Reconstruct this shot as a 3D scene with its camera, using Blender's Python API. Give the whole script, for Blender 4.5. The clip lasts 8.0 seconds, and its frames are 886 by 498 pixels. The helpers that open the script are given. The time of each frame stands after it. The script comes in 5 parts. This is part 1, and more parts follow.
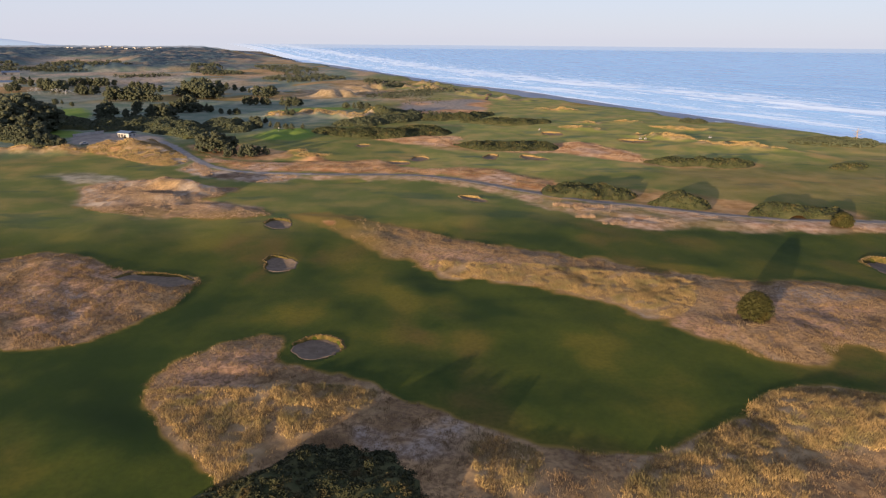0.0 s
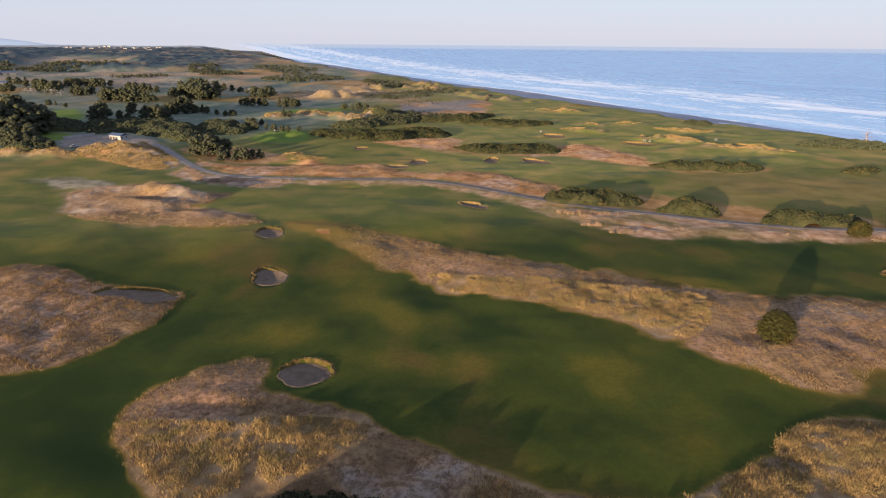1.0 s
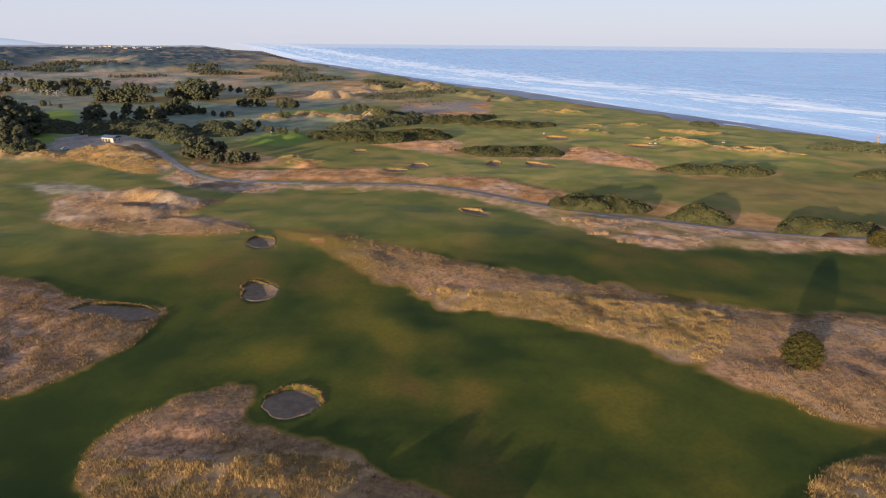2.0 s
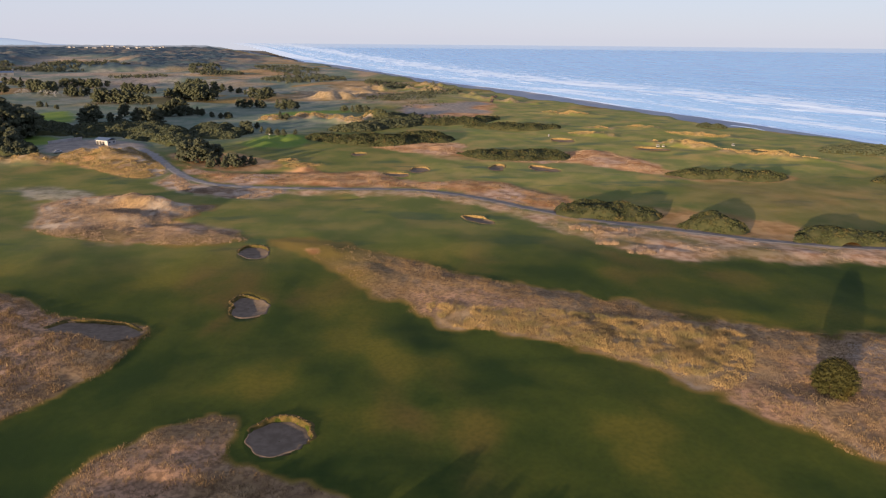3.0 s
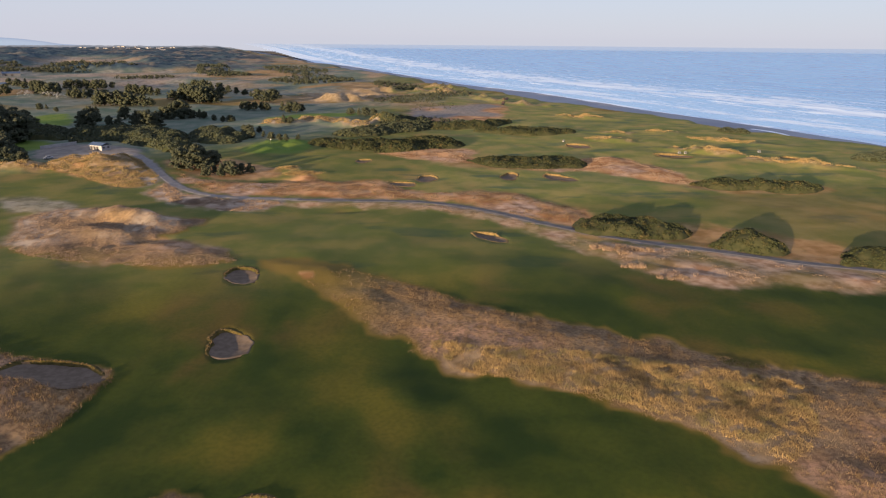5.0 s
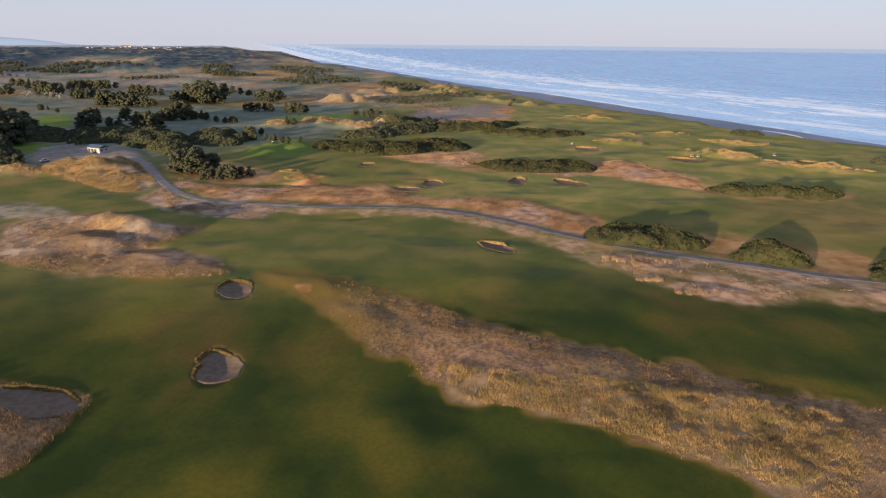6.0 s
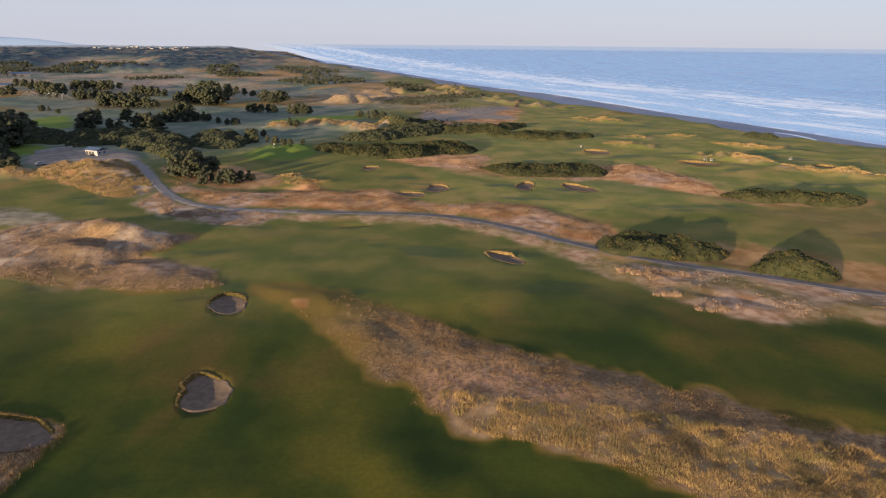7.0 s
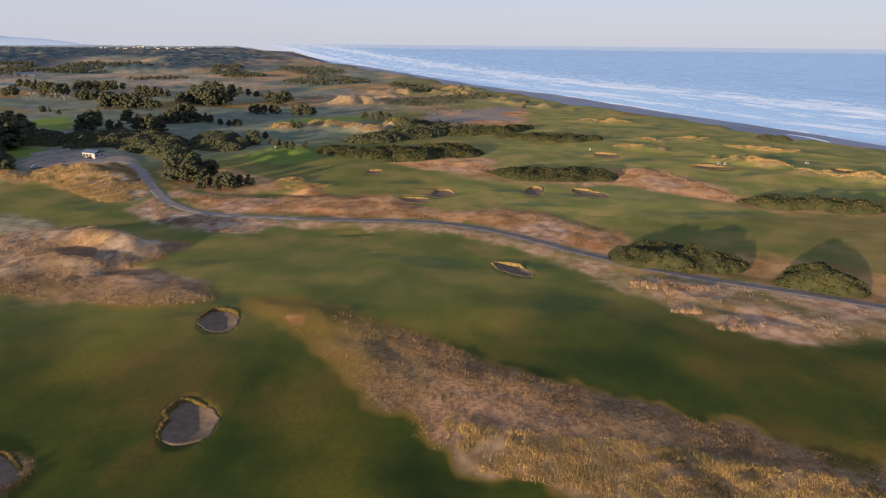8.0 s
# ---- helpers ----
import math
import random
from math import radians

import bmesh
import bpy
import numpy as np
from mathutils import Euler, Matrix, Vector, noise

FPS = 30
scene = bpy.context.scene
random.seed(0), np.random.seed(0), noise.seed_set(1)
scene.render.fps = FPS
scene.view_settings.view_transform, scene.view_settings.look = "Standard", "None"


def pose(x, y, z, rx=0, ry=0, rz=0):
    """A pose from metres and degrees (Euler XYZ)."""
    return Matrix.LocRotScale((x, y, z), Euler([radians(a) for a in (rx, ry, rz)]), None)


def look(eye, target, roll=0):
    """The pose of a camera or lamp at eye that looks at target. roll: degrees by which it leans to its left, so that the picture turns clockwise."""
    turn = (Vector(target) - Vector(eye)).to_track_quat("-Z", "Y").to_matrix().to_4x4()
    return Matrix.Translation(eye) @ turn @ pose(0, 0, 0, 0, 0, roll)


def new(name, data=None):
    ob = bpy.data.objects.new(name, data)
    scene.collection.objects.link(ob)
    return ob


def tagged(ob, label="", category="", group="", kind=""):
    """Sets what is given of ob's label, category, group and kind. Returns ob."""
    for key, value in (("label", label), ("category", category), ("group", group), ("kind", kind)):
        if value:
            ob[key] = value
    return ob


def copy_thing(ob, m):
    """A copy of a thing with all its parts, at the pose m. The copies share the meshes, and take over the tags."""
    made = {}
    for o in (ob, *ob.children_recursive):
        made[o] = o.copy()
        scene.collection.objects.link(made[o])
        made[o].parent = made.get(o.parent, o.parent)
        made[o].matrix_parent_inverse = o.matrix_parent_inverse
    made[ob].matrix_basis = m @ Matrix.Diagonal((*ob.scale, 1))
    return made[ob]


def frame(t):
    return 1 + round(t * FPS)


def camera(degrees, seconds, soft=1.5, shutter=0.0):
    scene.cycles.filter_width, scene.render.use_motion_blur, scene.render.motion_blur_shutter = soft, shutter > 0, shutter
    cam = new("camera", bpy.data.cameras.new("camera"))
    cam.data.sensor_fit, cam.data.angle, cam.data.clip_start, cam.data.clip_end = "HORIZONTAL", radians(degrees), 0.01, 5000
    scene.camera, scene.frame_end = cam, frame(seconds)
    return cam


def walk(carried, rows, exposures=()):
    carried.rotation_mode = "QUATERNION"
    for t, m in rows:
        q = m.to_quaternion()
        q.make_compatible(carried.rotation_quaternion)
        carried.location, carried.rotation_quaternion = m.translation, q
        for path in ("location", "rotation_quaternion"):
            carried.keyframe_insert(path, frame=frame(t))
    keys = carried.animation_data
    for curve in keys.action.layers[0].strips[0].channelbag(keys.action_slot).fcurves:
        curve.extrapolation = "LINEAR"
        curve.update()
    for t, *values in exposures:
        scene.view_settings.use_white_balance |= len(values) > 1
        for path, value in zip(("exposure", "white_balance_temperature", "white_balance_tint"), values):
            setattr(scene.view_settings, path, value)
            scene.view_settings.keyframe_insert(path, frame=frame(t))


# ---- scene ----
cam = camera(67.5, 8.0, soft=1.2)
METRES, EYE, TILT, LEAN, TURN = 69.27, 50.0, 0.0, 0.0, 0.0
ROWS = [
    (0.0, 0.0, 0.0, 0.0, 0.13, -17.35, -0.43),
    (0.5, 0.0017, 0.0644, 0.0006, 0.14, -17.35, -0.44),
    (1.0, 0.0035, 0.1282, 0.0014, 0.14, -17.36, -0.44),
    (1.5, 0.0052, 0.1917, 0.0021, 0.17, -17.37, -0.45),
    (3.0, 0.0103, 0.3825, 0.0043, 0.48, -17.39, -0.45),
    (3.5, 0.0115, 0.4452, 0.0045, 0.63, -17.38, -0.46),
    (4.0, 0.0123, 0.5075, 0.0044, 0.83, -17.36, -0.47),
    (4.5, 0.0126, 0.5687, 0.0055, 1.08, -17.36, -0.47),
    (6.0, 0.0132, 0.7553, 0.0068, 1.87, -17.37, -0.45),
    (6.5, 0.0121, 0.8169, 0.0067, 2.13, -17.37, -0.47),
    (7.0, 0.0112, 0.8779, 0.0069, 2.39, -17.36, -0.46),
    (7.5, 0.0103, 0.9392, 0.0067, 2.65, -17.36, -0.47),
    (8.0, 0.0083, 0.9997, 0.0075, 2.89, -17.36, -0.47),
]
walk(cam, [(t, pose(0, 0, EYE, TILT, LEAN, TURN) @ pose(METRES * x, METRES * y, METRES * z, 90 + pitch, roll, yaw)) for t, x, y, z, yaw, pitch, roll in ROWS],
     [(0.0, 1.40), (8.0, 1.20)])

# ---------------------------------------------------------------- light
SUN_EL, SUN_AZ = 5.5, 212.5          # low morning sun behind the flight, azimuth clockwise from +y
world = bpy.data.worlds.new("world")
scene.world = world
world.use_nodes = True
wn, wl = world.node_tree.nodes, world.node_tree.links
wn.clear()
w_out = wn.new("ShaderNodeOutputWorld")
w_bg = wn.new("ShaderNodeBackground")
w_sky = wn.new("ShaderNodeTexSky")
w_sky.sky_type = "NISHITA"
w_sky.sun_disc = False
w_sky.sun_elevation = radians(SUN_EL)
w_sky.sun_rotation = radians(SUN_AZ)
w_sky.air_density, w_sky.dust_density, w_sky.ozone_density = 1.0, 0.6, 4.0
w_bg.inputs["Strength"].default_value = 0.12
w_geo = wn.new("ShaderNodeTexCoord")
w_sep = wn.new("ShaderNodeSeparateXYZ")
w_max = wn.new("ShaderNodeMath")
w_max.operation = "MAXIMUM"
w_max.inputs[1].default_value = 0.004   # below the horizon the haze goes on
w_com = wn.new("ShaderNodeCombineXYZ")
wl.new(w_geo.outputs["Generated"], w_sep.inputs[0])
wl.new(w_sep.outputs[0], w_com.inputs[0])
wl.new(w_sep.outputs[1], w_com.inputs[1])
wl.new(w_sep.outputs[2], w_max.inputs[0])
wl.new(w_max.outputs[0], w_com.inputs[2])
wl.new(w_com.outputs[0], w_sky.inputs[0])
# high thin morning haze brightens the whole sky, palest low down
w_haze = wn.new("ShaderNodeMix")
w_haze.data_type = "RGBA"
w_haze.inputs["Factor"].default_value = 0.82
w_tone = wn.new("ShaderNodeValToRGB")
w_tone.color_ramp.elements[0].position, w_tone.color_ramp.elements[0].color = 0.0, (2.40, 2.43, 2.90, 1)
w_tone.color_ramp.elements[1].position, w_tone.color_ramp.elements[1].color = 0.5, (1.74, 1.85, 2.56, 1)
wl.new(w_max.outputs[0], w_tone.inputs[0])
wl.new(w_sky.outputs[0], w_haze.inputs[6])
wl.new(w_tone.outputs[0], w_haze.inputs[7])
wl.new(w_haze.outputs[2], w_bg.inputs[0])
wl.new(w_bg.outputs[0], w_out.inputs[0])

sun_dir = Vector((math.sin(radians(SUN_AZ)) * math.cos(radians(SUN_EL)), math.cos(radians(SUN_AZ)) * math.cos(radians(SUN_EL)), math.sin(radians(SUN_EL))))
sun = new("sun", bpy.data.lights.new("sun", "SUN"))
sun.data.energy = 4.8
sun.data.angle = radians(0.6)
sun.data.color = (1.0, 0.70, 0.42)
sun.matrix_world = look(sun_dir * 200, (0, 0, 0))


# ---------------------------------------------------------------- numpy helpers
def lattice(ix, iy, seed):
    h = (ix.astype(np.int64) * 374761393 + iy.astype(np.int64) * 668265263 + seed * 1442695041) & 0xFFFFFFFF
    h = ((h ^ (h >> 13)) * 1274126177) & 0xFFFFFFFF
    h = h ^ (h >> 16)
    return (h & 0xFFFFFF) / float(0xFFFFFF) * 2 - 1


def wavy(x, y, size, seed=0):
    """Smooth value noise, -1 to 1, with bumps of that size in metres."""
    x, y = np.asarray(x, float) / size, np.asarray(y, float) / size
    c, s = math.cos(0.5 + seed), math.sin(0.5 + seed)
    x, y = c * x - s * y, s * x + c * y
    ix, iy = np.floor(x), np.floor(y)
    fx, fy = x - ix, y - iy
    fx, fy = fx * fx * fx * (fx * (6 * fx - 15) + 10), fy * fy * fy * (fy * (6 * fy - 15) + 10)
    a, b = lattice(ix, iy, seed), lattice(ix + 1, iy, seed)
    c2, d = lattice(ix, iy + 1, seed), lattice(ix + 1, iy + 1, seed)
    return (a * (1 - fx) + b * fx) * (1 - fy) + (c2 * (1 - fx) + d * fx) * fy


def step(v, lo, hi):
    k = np.clip((np.asarray(v, float) - lo) / (hi - lo), 0, 1)
    return k * k * (3 - 2 * k)


def rounded(pts, n=5, closed=True):
    """A smooth curve through the given corners."""
    p = np.array(pts, float)
    out, m = [], len(p)
    for i in range(m if closed else m - 1):
        if closed:
            a, b, c, d = p[i - 1], p[i], p[(i + 1) % m], p[(i + 2) % m]
        else:
            a, b, c, d = p[max(i - 1, 0)], p[i], p[i + 1], p[min(i + 2, m - 1)]
        for k in range(n):
            t = k / n
            out.append(0.5 * (2 * b + (c - a) * t + (2 * a - 5 * b + 4 * c - d) * t * t + (3 * b - a - 3 * c + d) * t ** 3))
    if not closed:
        out.append(p[-1])
    return np.array(out)


def outline_distance(x, y, outline):
    """Distance to a closed outline in metres, negative inside; 1e3 far off."""
    x, y = np.asarray(x, float), np.asarray(y, float)
    res = np.full(x.shape, 1e3)
    lo, hi = outline.min(0) - 15, outline.max(0) + 15
    near = (x > lo[0]) & (x < hi[0]) & (y > lo[1]) & (y < hi[1])
    px, py = x[near], y[near]
    if px.size == 0:
        return res
    best, inside = np.full(px.shape, 1e9), np.zeros(px.shape, bool)
    for a, b in zip(outline, np.roll(outline, -1, 0)):
        d = b - a
        t = np.clip(((px - a[0]) * d[0] + (py - a[1]) * d[1]) / (d @ d + 1e-9), 0, 1)
        best = np.minimum(best, (px - a[0] - t * d[0]) ** 2 + (py - a[1] - t * d[1]) ** 2)
        cross = ((a[1] > py) != (b[1] > py)) & (px < d[0] * (py - a[1]) / (d[1] if abs(d[1]) > 1e-9 else 1e-9) + a[0])
        inside ^= cross
    best = np.sqrt(best)
    res[near] = np.where(inside, -best, best)
    return res


def scatter(outline, per_m2, seed, limit=40000):
    """Random places inside an outline."""
    rng = np.random.default_rng(seed)
    lo, hi = outline.min(0), outline.max(0)
    n = int(min(limit * 3, (hi - lo).prod() * per_m2))
    p = rng.uniform(lo, hi, (n, 2))
    return p[outline_distance(p[:, 0], p[:, 1], outline) < 0][:limit]


def raw_mesh(name, verts, faces, mat, smooth=False):
    """A mesh from arrays; all faces have the same number of corners."""
    verts, faces = np.asarray(verts, np.float32), np.asarray(faces, np.int32)
    me = bpy.data.meshes.new(name)
    me.vertices.add(len(verts))
    me.vertices.foreach_set("co", verts.ravel())
    k = faces.shape[1]
    me.loops.add(faces.size)
    me.loops.foreach_set("vertex_index", faces.ravel())
    me.polygons.add(len(faces))
    me.polygons.foreach_set("loop_start", np.arange(0, faces.size, k, dtype=np.int32))
    me.polygons.foreach_set("use_smooth", np.full(len(faces), smooth))
    me.update(calc_edges=True)
    me.materials.append(mat)
    return me


def tint(me, name, rgb):
    at = me.attributes.new(name, "FLOAT_COLOR", "POINT")
    col = np.ones((len(me.vertices), 4), np.float32)
    col[:, :3] = rgb
    at.data.foreach_set("color", col.ravel())


# ---------------------------------------------------------------- material helpers
class Nodes:
    """Short hand for a node material."""

    def __init__(self, name):
        self.mat = bpy.data.materials.new(name)
        self.mat.use_nodes = True
        self.t = self.mat.node_tree
        self.bsdf = self.t.nodes["Principled BSDF"]
        self.geo = self.t.nodes.new("ShaderNodeNewGeometry")

    def put(self, socket, value):
        if isinstance(value, bpy.types.NodeSocket):
            self.t.links.new(value, socket)
        elif isinstance(value, tuple) and len(value) == 3 and socket.type == "RGBA":
            socket.default_value = (*value, 1)
        else:
            socket.default_value = value

    def noise(self, scale, detail=3.0, stretch=None, where=None, rough=0.55):
        n = self.t.nodes.new("ShaderNodeTexNoise")
        n.inputs["Scale"].default_value = scale
        n.inputs["Detail"].default_value = detail
        n.inputs["Roughness"].default_value = rough
        src = where if where is not None else self.geo.outputs["Position"]
        if stretch:
            m = self.t.nodes.new("ShaderNodeVectorMath")
            m.operation = "MULTIPLY"
            m.inputs[1].default_value = stretch
            self.t.links.new(src, m.inputs[0])
            src = m.outputs[0]
        self.t.links.new(src, n.inputs["Vector"])
        return n.outputs[0]

    def ramp(self, fac, lo, hi, a=0.0, b=1.0):
        n = self.t.nodes.new("ShaderNodeMapRange")
        n.interpolation_type = "SMOOTHSTEP"
        self.t.links.new(fac, n.inputs[0])
        for i, v in enumerate((lo, hi, a, b)):
            n.inputs[i + 1].default_value = v
        return n.outputs[0]

    def mix(self, fac, a, b):
        n = self.t.nodes.new("ShaderNodeMix")
        n.data_type = "RGBA"
        self.put(n.inputs["Factor"], fac)
        self.put(n.inputs[6], a)
        self.put(n.inputs[7], b)
        return n.outputs[2]

    def math(self, op, a, b=0.0):
        n = self.t.nodes.new("ShaderNodeMath")
        n.operation = op
        self.put(n.inputs[0], a)
        self.put(n.inputs[1], b)
        return n.outputs[0]

    def attribute(self, name):
        n = self.t.nodes.new("ShaderNodeAttribute")
        n.attribute_name = name
        s = self.t.nodes.new("ShaderNodeSeparateColor")
        self.t.links.new(n.outputs["Color"], s.inputs[0])
        return s.outputs[0], s.outputs[1], s.outputs[2]

    def bump(self, height, strength, distance):
        n = self.t.nodes.new("ShaderNodeBump")
        n.inputs["Strength"].default_value = strength
        n.inputs["Distance"].default_value = distance
        self.t.links.new(height, n.inputs["Height"])
        self.t.links.new(n.outputs[0], self.bsdf.inputs["Normal"])

    def done(self, colour, rough=0.9, spec=0.2, **more):
        self.put(self.bsdf.inputs["Base Color"], colour)
        self.put(self.bsdf.inputs["Roughness"], rough)
        self.put(self.bsdf.inputs["Specular IOR Level"], spec)
        for key, value in more.items():
            self.put(self.bsdf.inputs[key.replace("_", " ")], value)
        return self.mat


def plain(name, a, b, scale, rough=0.85, spec=0.2, bump=0.0):
    n = Nodes(name)
    f = n.noise(scale, 4)
    if bump:
        n.bump(f, 0.6, bump)
    return n.done(n.mix(n.ramp(f, 0.3, 0.7), a, b), rough, spec)


def foliage(name, dark, light, warm):
    """Leaves: every leaf differs a little, and patches of the crown do."""
    n = Nodes(name)
    isl = n.geo.outputs["Random Per Island"]
    c = n.mix(isl, dark, light)
    c = n.mix(n.ramp(n.noise(0.35, 2), 0.5, 0.75, 0, 0.75), c, warm)
    return n.done(c, 0.75, 0.15)


def straw(name, a, b, c):
    n = Nodes(name)
    col = n.mix(n.geo.outputs["Random Per Island"], a, b)
    col = n.mix(n.ramp(n.noise(0.22, 3), 0.42, 0.68), col, c)
    return n.done(col, 0.8, 0.15)


# ---------------------------------------------------------------- the plan
# shore: the bluff's edge and the water's edge, x for a given y
EDGE_Y = [-5200, 0, 300, 417, 434, 485, 562, 610, 656, 747, 891, 1147, 1531, 2506, 5300]
EDGE_X = [1500, 342, 257, 222, 200, 174, 146, 111, 95, 50, -16, -118, -286, -688, -1775]
WATER_Y = [-5200, 0, 300, 560, 640, 763, 994, 1192, 1386, 1690, 2520, 3830, 5300]
WATER_X = [1750, 500, 390, 295, 263, 205, 120, 6, -70, -193, -496, -1011, -1640]
SEA = -18.0

# outlines in metres
ROUGH_WEST = rounded([(-120, 139), (-104, 148), (-96.6, 153.3), (-85.4, 150.2), (-75, 143), (-64, 140.6), (-56, 139), (-52.8, 135.7), (-53, 128), (-53.6, 120.6), (-58.2, 111.4), (-63.6, 104), (-75, 102), (-88, 105), (-115, 115)])
ROUGH_SOUTH = rounded([(-46, 93), (-42, 99.5), (-37.5, 105), (-31.5, 108), (-28, 106), (-26.5, 98), (-22, 95), (-15, 92.6), (-10.5, 89.7), (-5, 85.3), (0.7, 81), (6, 78), (11, 75), (16.6, 73.3), (23, 72.7), (28, 73.3), (34, 77), (41, 81.4), (47, 87), (53, 90), (59, 90), (66, 87.5), (80, 82), (90, 60), (60, 30), (0, 25), (-25, 45), (-26, 64), (-32, 72), (-41, 81), (-44.5, 87)])
GOLD_A = rounded([(-44, 87.3), (-40.7, 88.4), (-32, 87.6), (-25.8, 86.6), (-23.3, 79.5), (-23.4, 71.4), (-24, 64), (-32, 73)])
GOLD_B = rounded([(-25, 86.5), (-18.8, 89), (-12, 88.6), (-9.1, 86), (-12.6, 80.4), (-16.4, 75.5), (-20.7, 75.2)])
GOLD_C = rounded([(45.2, 85.7), (52.8, 89.6), (61, 89), (66, 87), (75, 82), (69, 74), (62.8, 74.4), (52, 73.4), (43.6, 74.5), (42.5, 78.5)])
GOLD_E = rounded([(20.4, 62), (27, 71.5), (35.4, 77), (42.5, 80.5), (43.6, 74), (42, 64), (33, 60)])
GOLD_F = rounded([(4.4, 75.5), (8.8, 75), (12.8, 71), (9.6, 63.7), (4.5, 64.6)])
PINK = [(-34.5, 98, 11, 6, 35), (6, 152, 14, 7, -35), (-80, 132, 22, 9, -40), (-78, 118, 16, 7, -20), (48, 112, 9, 5, -30), (66, 118, 14, 7, -15)]
# grey dry grass; the spots at (-3, 76) and (-34, 90.5) paint in shade
ASHEN = [(-3, 76, 10, 5, -35), (34, 73, 10, 5, 30), (56, 104.5, 6, 4, -40), (43, 125, 9, 6, -35), (-76, 122, 12, 3.5, -25), (78, 124, 12, 5, -10), (-126, 240, 12, 5, -28), (-88, 207, 10, 5, -20), (-34, 90.5, 9, 2.2, -5)]
ROUGH_MIDDLE = rounded([(-44.7, 192), (-31, 191), (-13.5, 182), (-3.7, 174.5), (9.7, 164), (23, 156.4), (36, 150), (45, 145), (56.5, 140), (68, 137), (79, 137.5), (88, 135), (94, 131.6), (110, 120), (120, 95), (100, 85), (83, 98.6), (75, 101.6), (70.6, 105), (63.4, 99), (58.8, 97.6), (52.4, 100), (50.5, 104), (47, 108), (44, 113), (40, 117), (33.6, 123.4), (25, 128), (14.3, 135), (4.6, 138.7), (-3, 143), (-11.5, 153), (-21, 165), (-30, 176.5), (-39, 182)])
GOLD_D = rounded([(-3, 150), (9, 147), (28, 144), (40, 140), (53, 137), (52, 127), (44, 116.5), (34, 124.5), (14.4, 135.5), (2, 140)])
ROUGH_HILL = rounded([(-121, 219), (-127, 231), (-117, 240), (-108, 241), (-102, 241), (-96, 237), (-88, 232.5), (-80, 231.5), (-73, 230), (-74, 224), (-75, 217.5), (-77, 212), (-65.5, 204), (-57.3, 200), (-51.5, 191.7), (-57, 189.5), (-63, 187.5), (-81, 190.2), (-98.7, 193), (-114, 203)])
HILL_FOOT = rounded([(-118, 206), (-100, 202), (-84, 201), (-70, 203), (-58, 199), (-50, 191), (-58, 189), (-74, 187), (-92, 188), (-118, 194)])
BANK = rounded([(-235, 308), (-196, 312), (-183, 314), (-172, 318.3), (-163, 321.6), (-159.8, 332), (-155.7, 341), (-146, 336), (-134.5, 324), (-121, 303), (-110.5, 285), (-110, 277), (-115.4, 271.6), (-129, 278.7), (-144, 291), (-161, 301), (-173, 300), (-200, 298), (-230, 300)])
PALE_BEND = rounded([(-105.5, 264), (-105, 271), (-104, 281), (-95, 266), (-80, 258), (-59, 255), (-57, 252), (-63, 243), (-72.6, 242.5), (-87, 249), (-96, 255)])
HEATH = rounded([(-114.7, 311), (-99, 290), (-84, 287), (-66, 293), (-59, 305), (-46, 290), (-27, 292), (-19.5, 278.5), (-6.4, 272), (11.4, 273.4), (22, 272), (29.4, 262.4), (40.5, 251), (40, 235), (36, 230), (24, 234.6), (10.4, 250), (-6, 257), (-31.6, 261.4), (-61, 263), (-84, 267), (-97.6, 281.6)])
PATH_SIDE = rounded([(-58, 251.5), (-39, 255.5), (-22, 254.3), (-5.6, 252), (10, 243), (23.6, 229), (35, 217), (46, 211), (58, 209), (68, 204), (85, 199), (96, 194), (140, 186), (140, 180), (86.5, 179.8), (75.6, 183), (62.6, 180.5), (48.7, 183), (43.7, 190), (39.4, 198), (32.4, 204), (24.7, 217), (16.4, 227), (2.4, 239), (-21.4, 247.7), (-37.7, 249.4)])
TAN_NORTH = rounded([(-37, 359.5), (-23.5, 376), (-5, 372), (10, 364), (7.4, 343), (26, 320), (53, 325), (59, 347), (76, 350), (88, 327), (92, 298), (86, 291.5), (72.6, 303.4), (55.5, 316.6), (34.4, 315.7), (14, 328), (-8.7, 334), (-28, 345)])
BETWEEN = rounded([(62, 222), (70, 232), (82, 226), (94, 218), (102, 210), (92, 198), (84, 202), (87, 214), (74, 216), (66, 210)])
TREE_KNOLL = rounded([(-124, 320), (-119, 334), (-102, 334), (-80, 318), (-70, 302), (-82, 291), (-98, 294), (-112, 306)])
TAN_FAR = rounded([(-34, 569), (3.5, 595), (36, 623), (37, 558), (21, 498), (-0.4, 495.6), (-25, 481)])
GREEN_A = rounded([(-104, 356), (-98, 380), (-88, 386), (-74, 380), (-72, 360), (-84, 348)])
GREEN_B = rounded([(-283, 483), (-270, 501), (-245, 466), (-239, 440), (-271, 463)])
GREEN_D = rounded([(-240, 345), (-228, 376), (-206, 376), (-200, 358), (-214, 340)])
GREEN_C = rounded([(-128, 486), (-100, 496), (-70, 520), (-80, 540), (-112, 520)])
TERRACE = rounded([(-184, 326), (-173, 329), (-160, 337), (-146, 340), (-147, 350), (-158, 362), (-180, 370), (-194, 366), (-196, 350), (-190, 338)])
PALE_FIELD = rounded([(-721, 1162), (-907, 1475), (-1090, 1866), (-1032, 1956), (-833, 1778), (-664, 1468), (-648, 1339), (-696, 1269), (-684, 1148)])
TAN_FIELD = rounded([(-584, 933), (-592, 1083), (-521, 1118), (-389, 1032), (-281, 1168), (-209, 970), (-260, 815), (-350, 845), (-474, 872)])
